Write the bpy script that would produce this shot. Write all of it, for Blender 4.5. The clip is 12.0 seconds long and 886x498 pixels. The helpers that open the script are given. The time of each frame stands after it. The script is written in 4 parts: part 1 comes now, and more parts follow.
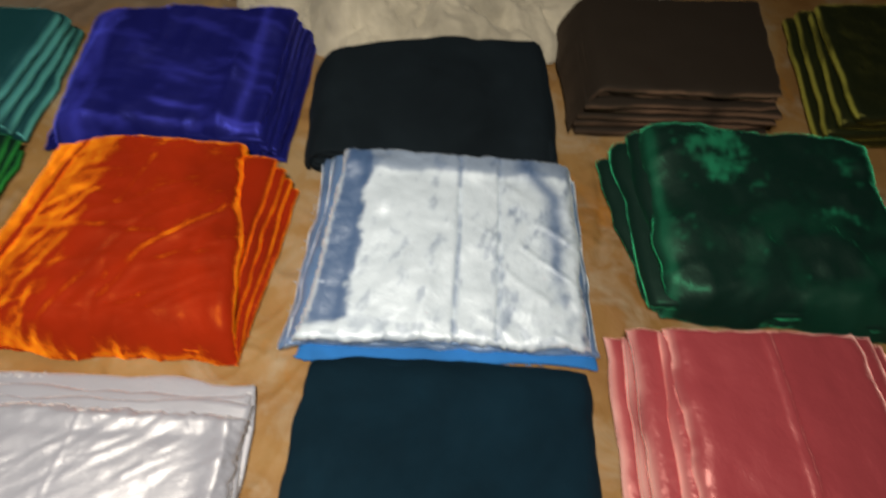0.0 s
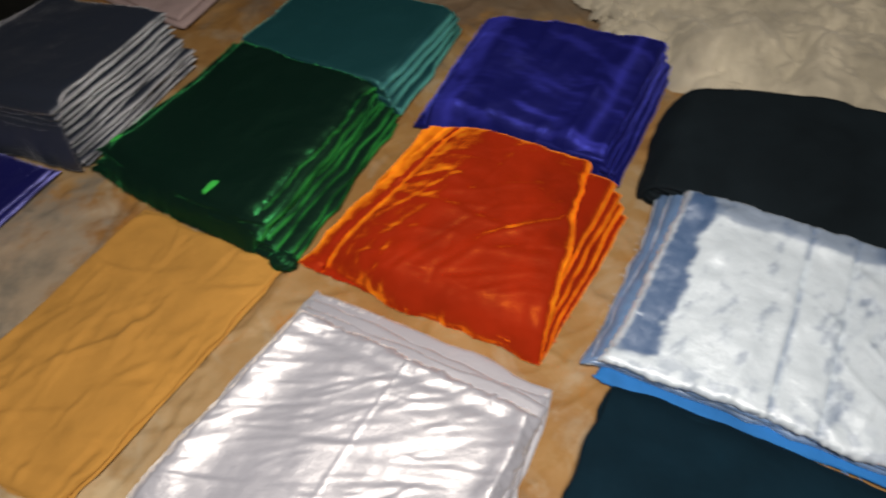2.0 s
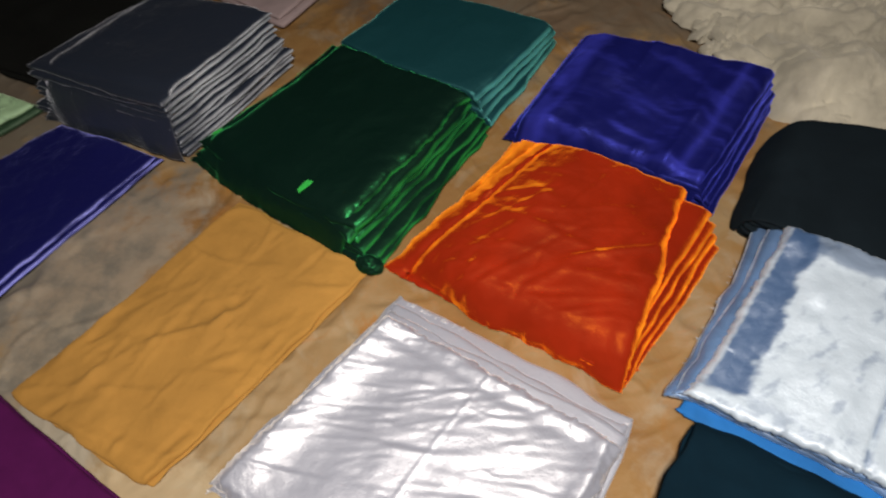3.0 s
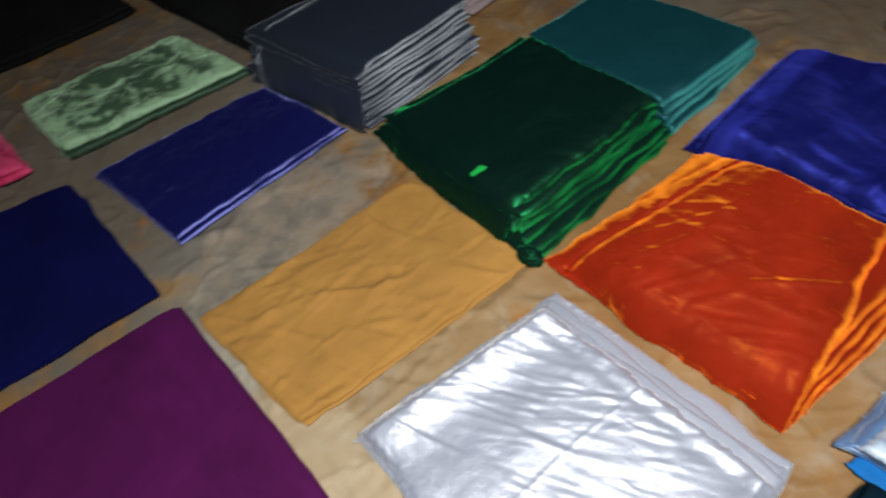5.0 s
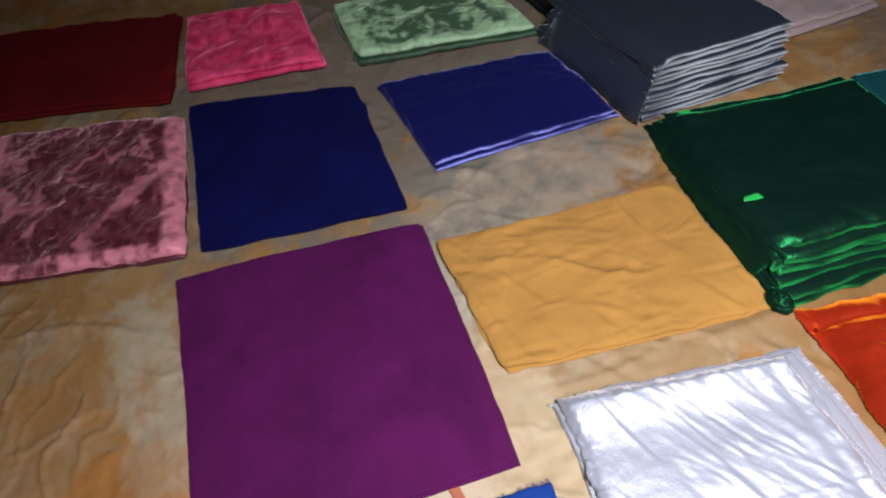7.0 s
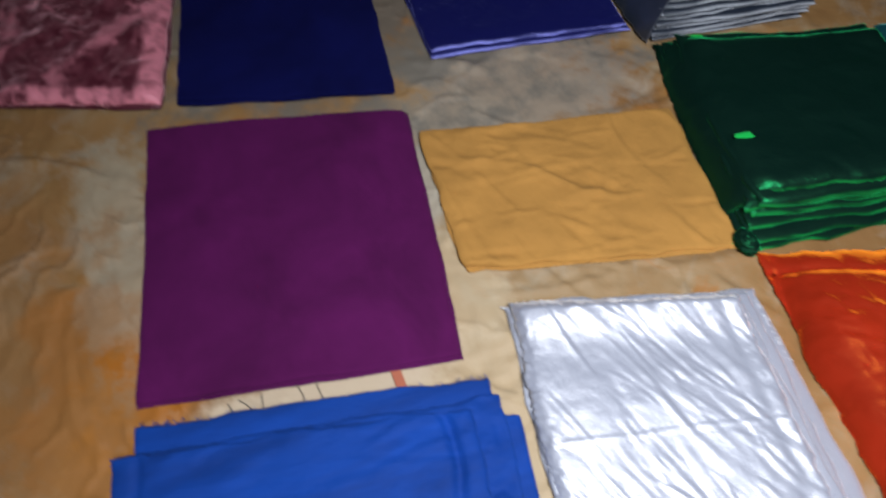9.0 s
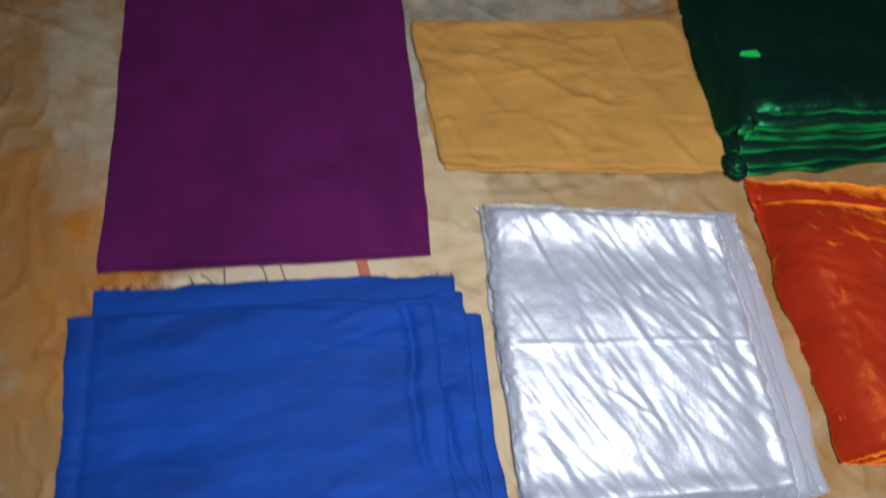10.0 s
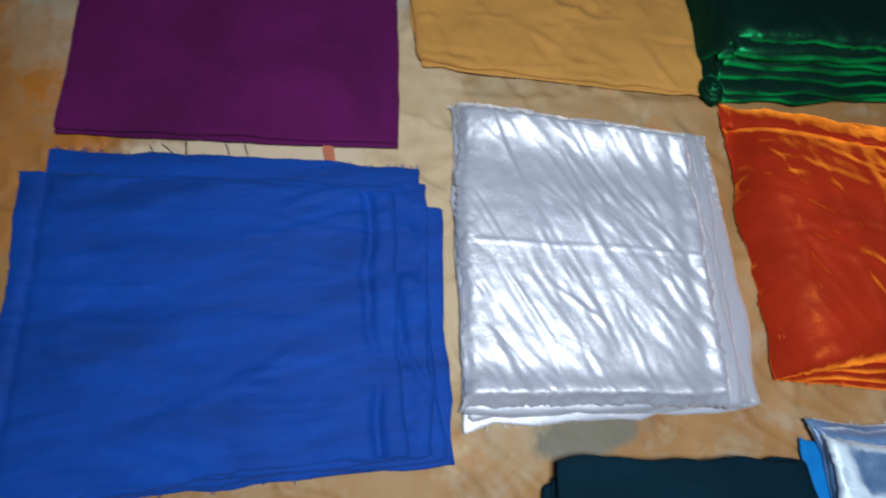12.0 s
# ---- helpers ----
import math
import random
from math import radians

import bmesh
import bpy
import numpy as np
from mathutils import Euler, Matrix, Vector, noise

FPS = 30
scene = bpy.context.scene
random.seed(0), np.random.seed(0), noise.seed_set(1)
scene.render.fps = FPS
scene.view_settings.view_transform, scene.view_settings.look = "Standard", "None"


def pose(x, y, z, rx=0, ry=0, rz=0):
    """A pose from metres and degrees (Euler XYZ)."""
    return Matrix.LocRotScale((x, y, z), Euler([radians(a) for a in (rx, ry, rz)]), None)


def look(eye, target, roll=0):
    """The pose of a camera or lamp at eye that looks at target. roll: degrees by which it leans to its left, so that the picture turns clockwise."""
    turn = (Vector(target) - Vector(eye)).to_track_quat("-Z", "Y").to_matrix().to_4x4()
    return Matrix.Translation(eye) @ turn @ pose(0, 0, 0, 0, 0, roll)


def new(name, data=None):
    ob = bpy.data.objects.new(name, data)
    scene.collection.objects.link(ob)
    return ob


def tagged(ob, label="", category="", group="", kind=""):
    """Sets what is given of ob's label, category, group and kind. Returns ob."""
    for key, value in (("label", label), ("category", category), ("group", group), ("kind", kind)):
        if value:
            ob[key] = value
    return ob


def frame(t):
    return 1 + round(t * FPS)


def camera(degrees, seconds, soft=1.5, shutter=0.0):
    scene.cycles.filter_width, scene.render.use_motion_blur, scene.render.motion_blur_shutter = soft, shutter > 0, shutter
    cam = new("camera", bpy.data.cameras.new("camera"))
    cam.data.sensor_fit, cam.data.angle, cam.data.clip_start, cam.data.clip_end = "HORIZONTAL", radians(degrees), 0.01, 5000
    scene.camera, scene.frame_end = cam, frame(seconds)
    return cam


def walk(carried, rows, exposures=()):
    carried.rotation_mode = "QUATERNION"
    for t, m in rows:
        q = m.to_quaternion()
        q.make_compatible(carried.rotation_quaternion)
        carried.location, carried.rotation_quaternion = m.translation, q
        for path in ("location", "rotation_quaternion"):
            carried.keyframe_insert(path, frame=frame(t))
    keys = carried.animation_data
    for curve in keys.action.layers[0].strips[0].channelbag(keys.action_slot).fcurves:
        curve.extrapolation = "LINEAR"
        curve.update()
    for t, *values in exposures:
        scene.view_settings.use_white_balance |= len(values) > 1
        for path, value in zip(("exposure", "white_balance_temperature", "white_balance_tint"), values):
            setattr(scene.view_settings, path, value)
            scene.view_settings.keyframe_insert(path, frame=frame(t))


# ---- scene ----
cam = camera(71.7, 12.0, soft=2.1, shutter=0.8)
PATH = [
    (0, (0.035, 0.078, 0.647), (0.232, 1.134, -1.04), 5.8),
    (0.5, (0.014, 0.088, 0.664), (0.093, 1.213, -0.988), 2.1),
    (1, (-0.033, 0.073, 0.665), (-0.15, 1.179, -0.997), -1.1),
    (1.5, (-0.073, 0.066, 0.666), (-0.344, 1.127, -1.008), -3.1),
    (2, (-0.103, 0.058, 0.67), (-0.561, 1.079, -0.987), -6.9),
    (2.5, (-0.131, 0.05, 0.673), (-0.685, 1.038, -0.975), -7.8),
    (2.7, (-0.148, 0.051, 0.684), (-0.716, 1.018, -0.971), -8.0),
    (4.3, (-0.152, 0.065, 0.693), (-0.981, 0.965, -0.889), -15.4),
    (4.5, (-0.171, 0.045, 0.694), (-1.004, 0.917, -0.901), -14.6),
    (5, (-0.187, 0.019, 0.701), (-1.125, 0.752, -0.907), -16.2),
    (5.5, (-0.203, -0.011, 0.714), (-1.246, 0.621, -0.871), -16.6),
    (6, (-0.23, -0.057, 0.727), (-1.307, 0.483, -0.87), -12.8),
    (6.5, (-0.249, -0.085, 0.739), (-1.38, 0.317, -0.861), -12.5),
    (6.7, (-0.245, -0.094, 0.728), (-1.432, 0.266, -0.841), -13.8),
    (8.3, (-0.253, -0.11, 0.74), (-1.368, 0.079, -0.909), -13.2),
    (8.5, (-0.249, -0.101, 0.731), (-1.313, 0.083, -0.952), -11.6),
    (9, (-0.229, -0.084, 0.709), (-1.181, 0.176, -1.031), -5.0),
    (9.5, (-0.215, -0.065, 0.689), (-0.998, 0.152, -1.139), -2.6),
    (10, (-0.192, -0.062, 0.673), (-0.949, 0.134, -1.168), -0.2),
    (10.5, (-0.151, -0.061, 0.653), (-0.778, 0.11, -1.238), 3.2),
    (11, (-0.131, -0.055, 0.645), (-0.738, 0.159, -1.248), 7.7),
    (11.5, (-0.114, -0.047, 0.638), (-0.703, 0.228, -1.254), 14.3),
    (12, (-0.12, -0.056, 0.644), (-0.743, 0.175, -1.242), 10.5),
]
EXPOSURES = [(0.0, 0.0, 7300, 11), (2.5, -0.05, 7000, 15), (4.5, 0.03, 6100, 9), (5.5, 0.15, 5900, 9), (6.5, 0.47, 5900, 15), (8.5, 0.5, 5800, 17), (9.0, 0.17, 5700, 12), (9.5, -0.05, 5700, 10),
             (10.5, -0.1, 5700, 8), (12.0, -0.18, 5500, 7)]
walk(cam, [(t, look(eye, target, roll)) for t, eye, target, roll in PATH], EXPOSURES)

# ---- light: one torch just above the path, and a dim room round it ----
world = bpy.data.worlds.new("room_air")
scene.world = world
world.use_nodes = True
world.node_tree.nodes["Background"].inputs[0].default_value = (0.55, 0.6, 0.7, 1)
world.node_tree.nodes["Background"].inputs[1].default_value = 0.008
lamp_data = bpy.data.lights.new("torch", "AREA")
lamp_data.shape, lamp_data.size, lamp_data.energy, lamp_data.color = "DISK", 0.22, 12.3, (1.0, 0.96, 0.9)
lamp_data.spread = radians(150)
lamp = new("torch", lamp_data)
lamp.matrix_world = look((-0.06, 0.01, 1.12), (-0.33, 0.19, 0.0))


# ---- materials ----
def material(name):
    m = bpy.data.materials.new(name)
    m.use_nodes = True
    t = m.node_tree
    return m, t.nodes, t.links, t.nodes["Principled BSDF"]


def coords(nodes, links, scale=(1, 1, 1), turn=0.0):
    tc, mp = nodes.new("ShaderNodeTexCoord"), nodes.new("ShaderNodeMapping")
    mp.inputs["Scale"].default_value = scale
    mp.inputs["Rotation"].default_value = (0, 0, radians(turn))
    links.new(tc.outputs["Object"], mp.inputs["Vector"])
    return mp.outputs["Vector"]


def noise_node(nodes, links, vec, scale, detail=4.0, rough=0.55, distort=0.0):
    n = nodes.new("ShaderNodeTexNoise")
    n.inputs["Scale"].default_value, n.inputs["Detail"].default_value = scale, detail
    n.inputs["Roughness"].default_value, n.inputs["Distortion"].default_value = rough, distort
    links.new(vec, n.inputs["Vector"])
    return n.outputs["Fac"]


def ramp(nodes, links, fac, stops):
    r = nodes.new("ShaderNodeValToRGB")
    while len(r.color_ramp.elements) < len(stops):
        r.color_ramp.elements.new(0.5)
    for e, (p, c) in zip(r.color_ramp.elements, stops):
        e.position, e.color = p, (*c, 1)
    links.new(fac, r.inputs["Fac"])
    return r.outputs["Color"]


def bump(nodes, links, height, strength, distance, normal=None):
    b = nodes.new("ShaderNodeBump")
    b.inputs["Strength"].default_value, b.inputs["Distance"].default_value = strength, distance
    links.new(height, b.inputs["Height"])
    if normal is not None:
        links.new(normal, b.inputs["Normal"])
    return b.outputs["Normal"]


def tone(c, k):
    return tuple(min(1.0, v * k) for v in c)


def cloth(name, base, sheen, weight=0.6, sheen_rough=0.35, rough=0.75, spec=0.25, vary=0.25, nap=60.0, weave=0.55, crush=None, stretch=(1, 1, 1), turn=0.0, gloss=None, relief=0.35, nodes_at=(0.36, 0.66), clump=22.0, painted_sheen=False):
    """Pile or woven cloth: a base colour that varies with the nap, a sheen of its own tint, and a fine weave in relief.
    crush: the second colour of a crushed pile, lying this way and that; the last argument makes it sheen painted where
    the sheet's mask says.
    gloss: the lustre of silk or velvet: tint, share at a slant, where the slant starts and ends, silky share and its
    roughness."""
    m, n, l, p = material(name)
    v = coords(n, l, stretch, turn)
    broad = noise_node(n, l, v, 9.0, 5.0, 0.6, 0.4)
    if crush:
        if painted_sheen:
            # nap holds the mask of sheen painted into the base colour
            sheen_mask = n.new("ShaderNodeAttribute")
            sheen_mask.attribute_name = "nap"
            broad = sheen_mask.outputs["Fac"]
        else:
            broad = noise_node(n, l, v, clump, 4.0, 0.6, 1.2)
        col = ramp(n, l, broad, [(nodes_at[0], base), (sum(nodes_at) / 2, tuple((a + b) / 2 for a, b in zip(base, crush))), (nodes_at[1], crush)])
    else:
        col = ramp(n, l, broad, [(0.3, tone(base, 1 - vary)), (0.7, tone(base, 1 + vary))])
    l.new(col, p.inputs["Base Color"])
    fine = noise_node(n, l, v, nap * 8, 3.0, 0.7)
    mid = noise_node(n, l, v, nap, 4.0, 0.6, 0.3)
    nrm = bump(n, l, mid, relief, 0.004)
    nrm = bump(n, l, fine, weave, 0.0008, nrm)
    l.new(nrm, p.inputs["Normal"])
    rr = n.new("ShaderNodeMapRange")
    rr.inputs["To Min"].default_value, rr.inputs["To Max"].default_value = rough - 0.08, rough + 0.08
    l.new(mid, rr.inputs["Value"])
    l.new(rr.outputs["Result"], p.inputs["Roughness"])
    p.inputs["Specular IOR Level"].default_value = spec
    p.inputs["Sheen Weight"].default_value = min(weight, 0.25) if gloss else weight
    p.inputs["Sheen Roughness"].default_value = sheen_rough
    p.inputs["Sheen Tint"].default_value = (*sheen, 1)
    if gloss:
        tint, share, start, end, silk, silk_rough = gloss
        lw, mr = n.new("ShaderNodeLayerWeight"), n.new("ShaderNodeMapRange")
        lw.inputs["Blend"].default_value = 0.5
        l.new(nrm, lw.inputs["Normal"])
        mr.interpolation_type = "SMOOTHSTEP"
        mr.inputs["From Min"].default_value, mr.inputs["From Max"].default_value = start, end
        mr.inputs["To Min"].default_value, mr.inputs["To Max"].default_value = 0.0, share
        l.new(lw.outputs["Facing"], mr.inputs["Value"])
        uneven, worn = n.new("ShaderNodeMapRange"), n.new("ShaderNodeMath")
        uneven.inputs["From Min"].default_value, uneven.inputs["From Max"].default_value = 0.38, 0.62
        uneven.inputs["To Min"].default_value = 0.5
        l.new(noise_node(n, l, coords(n, l), 38.0, 3.0, 0.6, 0.5), uneven.inputs["Value"])
        worn.operation = "MULTIPLY"
        l.new(mr.outputs["Result"], worn.inputs[0])
        l.new(uneven.outputs["Result"], worn.inputs[1])
        shader = p.outputs["BSDF"]
        for rough_here, share_here in ((silk_rough, None), (1.0, worn.outputs["Value"])):
            g, mix = n.new("ShaderNodeBsdfAnisotropic"), n.new("ShaderNodeMixShader")
            g.distribution = "GGX"
            g.inputs["Color"].default_value = (*(tint if share_here is None else [2.5 * v for v in tint]), 1)
            g.inputs["Roughness"].default_value = rough_here
            l.new(nrm, g.inputs["Normal"])
            mix.inputs["Fac"].default_value = silk
            if share_here is not None:
                l.new(share_here, mix.inputs["Fac"])
            l.new(shader, mix.inputs[1])
            out = g.outputs["BSDF"]
            if share_here is not None:
                fibre, both = n.new("ShaderNodeBsdfSheen"), n.new("ShaderNodeAddShader")
                fibre.inputs["Color"].default_value = (*tint, 1)
                fibre.inputs["Roughness"].default_value = 0.5
                l.new(nrm, fibre.inputs["Normal"])
                l.new(out, both.inputs[0])
                l.new(fibre.outputs["BSDF"], both.inputs[1])
                out = both.outputs["Shader"]
            l.new(out, mix.inputs[2])
            shader = mix.outputs["Shader"]
        l.new(shader, n["Material Output"].inputs["Surface"])
    return m


ORANGE = cloth("orange_satin_velvet", (0.29, 0.018, 0.004), (1.0, 0.30, 0.03), 0.6, 0.45, 0.6, 0.05, nap=26, gloss=((1.0, 0.27, 0.016), 1.0, 0.25, 0.47, 0.02, 0.36), relief=0.12)
ICE = cloth("ice_blue_satin", (0.055, 0.13, 0.29), (0.8, 0.9, 1.0), 0.2, 0.3, 0.5, 0.4, nap=30, crush=(0.66, 0.79, 0.91), painted_sheen=True, nodes_at=(0.0, 1.0), gloss=((0.85, 0.93, 1.0), 0.15, 0.6, 0.95, 0.16, 0.50), relief=0.3)
# Shaded copy of the ice satin, darker and bluer, for the lower layers
ICE_SIDE = cloth("ice_blue_satin_shaded", (0.10, 0.19, 0.36), (0.6, 0.8, 1.0), 0.3, 0.3, 0.5, 0.4, nap=30, vary=0.5, gloss=((0.75, 0.88, 1.0), 0.6, 0.45, 0.8, 0.08, 0.40), relief=0.7)
AZURE = cloth("azure_lining", (0.012, 0.16, 0.48), (0.2, 0.5, 0.9), 0.2)
ROYAL = cloth("royal_blue_velvet", (0.004, 0.005, 0.085), (0.25, 0.28, 1.0), 0.8, 0.4, 0.6, 0.2, crush=(0.30, 0.32, 0.95), painted_sheen=True, nodes_at=(0.0, 1.0), gloss=((0.36, 0.40, 1.0), 0.8, 0.62, 0.92, 0.09, 0.34), relief=0.5)
NAVY_FAR = cloth("indigo_velvet", (0.006, 0.008, 0.095), (0.22, 0.22, 1.0), 0.8, 0.4, 0.6, 0.06, crush=(0.034, 0.040, 0.38), painted_sheen=True, nodes_at=(0.0, 1.0), gloss=((0.09, 0.12, 0.95), 0.5, 0.46, 0.84, 0.03, 0.36), nap=24, relief=0.5)
NAVY = cloth("navy_suede", (0.003, 0.004, 0.055), (0.05, 0.06, 0.5), 0.15, 0.5, 0.9, 0.1, relief=0.15)
BLACK = cloth("blue_black_suede", (0.007, 0.012, 0.016), (0.06, 0.1, 0.14), 0.1, 0.5, 0.9, 0.08, relief=0.15)
DARK_TEAL = cloth("petrol_suede", (0.003, 0.016, 0.028), (0.04, 0.13, 0.2), 0.05, 0.5, 0.9, 0.08, relief=0.2)
GREEN = cloth("bottle_green_velvet", (0.001, 0.011, 0.008), (0.06, 0.75, 0.28), 0.4, 0.3, 0.7, 0.1, crush=(0.024, 0.40, 0.075), painted_sheen=True, nodes_at=(0.0, 1.0), nap=24, gloss=((0.06, 0.75, 0.22), 0.35, 0.66, 0.92, 0.06, 0.34), relief=0.5)
TEAL = cloth("teal_velvet", (0.004, 0.044, 0.054), (0.12, 0.85, 0.75), 0.4, 0.35, 0.7, 0.15, crush=(0.16, 0.75, 0.70), painted_sheen=True, nodes_at=(0.0, 1.0), gloss=((0.2, 0.9, 0.85), 0.4, 0.60, 0.88, 0.10, 0.36))
GREY = cloth("slate_grey_velvet", (0.015, 0.022, 0.038), (0.75, 0.82, 0.95), 0.4, 0.3, 0.8, 0.15, crush=(0.75, 0.80, 0.88), painted_sheen=True, nodes_at=(0.0, 1.0), gloss=((0.9, 0.93, 1.0), 0.4, 0.74, 0.94, 0.06, 0.33))
EMERALD = cloth("emerald_velvet", (0.003, 0.020, 0.015), (0.06, 0.75, 0.42), 0.8, 0.35, 0.6, 0.2, crush=(0.010, 0.26, 0.13), painted_sheen=True, gloss=((0.05, 0.80, 0.40), 0.8, 0.50, 0.80, 0.02, 0.36), nap=20, relief=0.5, nodes_at=(0.0, 1.0))
OLIVE = cloth("olive_velvet", (0.010, 0.016, 0.006), (0.62, 0.6, 0.15), 0.7, 0.3, 0.7, 0.15, crush=(0.55, 0.55, 0.10), painted_sheen=True, nodes_at=(0.0, 1.0), gloss=((0.80, 0.78, 0.16), 0.7, 0.64, 0.90, 0.08, 0.36))
BROWN = cloth("dark_brown_velvet", (0.027, 0.021, 0.016), (0.35, 0.25, 0.18), 0.25, 0.4, 0.8, 0.1, crush=(0.22, 0.13, 0.085), painted_sheen=True, nodes_at=(0.0, 1.0), relief=0.2)
PINK = cloth("coral_pink_velvet", (0.36, 0.055, 0.068), (1.0, 0.6, 0.55), 1.0, 0.4, 0.6, 0.06, crush=(1.0, 0.52, 0.48), painted_sheen=True, nodes_at=(0.0, 1.0), nap=24, gloss=((1.0, 0.52, 0.48), 1.0, 0.38, 0.74, 0.10, 0.34), relief=0.6)
WHITE = cloth("white_satin", (0.35, 0.372, 0.445), (0.95, 0.95, 1.0), 0.1, 0.3, 0.5, 0.4, vary=0.06, nap=34, gloss=((0.97, 0.98, 1.0), 0.35, 0.45, 0.75, 0.17, 0.44), relief=0.12)
YELLOW = cloth("mustard_cotton", (0.44, 0.225, 0.05), (0.8, 0.6, 0.3), 0.1, 0.5, 0.85, 0.2, vary=0.12, nap=70)
PURPLE = cloth("purple_suede", (0.078, 0.006, 0.066), (0.5, 0.15, 0.5), 0.15, 0.5, 0.85, 0.12, relief=0.15)
BLUE = cloth("cobalt_cotton", (0.006, 0.046, 0.285), (0.2, 0.4, 0.9), 0.12, 0.5, 0.7, 0.2, vary=0.28, stretch=(3.0, 0.7, 1), turn=-12)
MINT = cloth("crushed_sage_velvet", (0.022, 0.060, 0.030), (0.6, 0.8, 0.55), 0.4, 0.4, 0.6, 0.2, crush=(0.40, 0.62, 0.36), painted_sheen=True, nodes_at=(0.0, 1.0), gloss=((0.65, 0.9, 0.6), 0.6, 0.66, 0.9, 0.05, 0.5), relief=0.8)
HOT_PINK = cloth("crushed_hot_pink_velvet", (0.55, 0.020, 0.10), (1.0, 0.3, 0.45), 0.5, 0.4, 0.6, 0.2, crush=(0.92, 0.09, 0.24), gloss=((1.0, 0.25, 0.4), 0.8, 0.70, 0.95, 0.05, 0.5), relief=0.8)
RED = cloth("dark_red_suede", (0.11, 0.005, 0.007), (0.5, 0.05, 0.05), 0.12, 0.5, 0.9, 0.1, relief=0.15)
ROSE = cloth("crushed_dusty_rose_velvet", (0.085, 0.010, 0.022), (1.0, 0.55, 0.62), 0.4, 0.4, 0.6, 0.2, crush=(0.78, 0.27, 0.34), painted_sheen=True, nodes_at=(0.0, 1.0), gloss=((1.0, 0.60, 0.66), 0.7, 0.60, 0.85, 0.06, 0.4), relief=0.8)
CHARCOAL = cloth("charcoal_matte", (0.009, 0.010, 0.009), (0.1, 0.1, 0.1), 0.1, 0.5, 0.9, 0.1, relief=0.2)
MAUVE = cloth("mauve_cotton", (0.36, 0.28, 0.28), (0.8, 0.7, 0.7), 0.15)
CREAM = cloth("cream_fleece", (0.52, 0.485, 0.385), (0.8, 0.78, 0.7), 0.5, 0.6, 0.95, 0.05, vary=0.3, nap=42, relief=0.6, weave=0.6)
THREAD = cloth("dark_thread", (0.03, 0.03, 0.035), (0.2, 0.2, 0.2), 0.1)
BLUE_THREAD = cloth("cobalt_thread", (0.012, 0.06, 0.35), (0.2, 0.4, 0.9), 0.1)


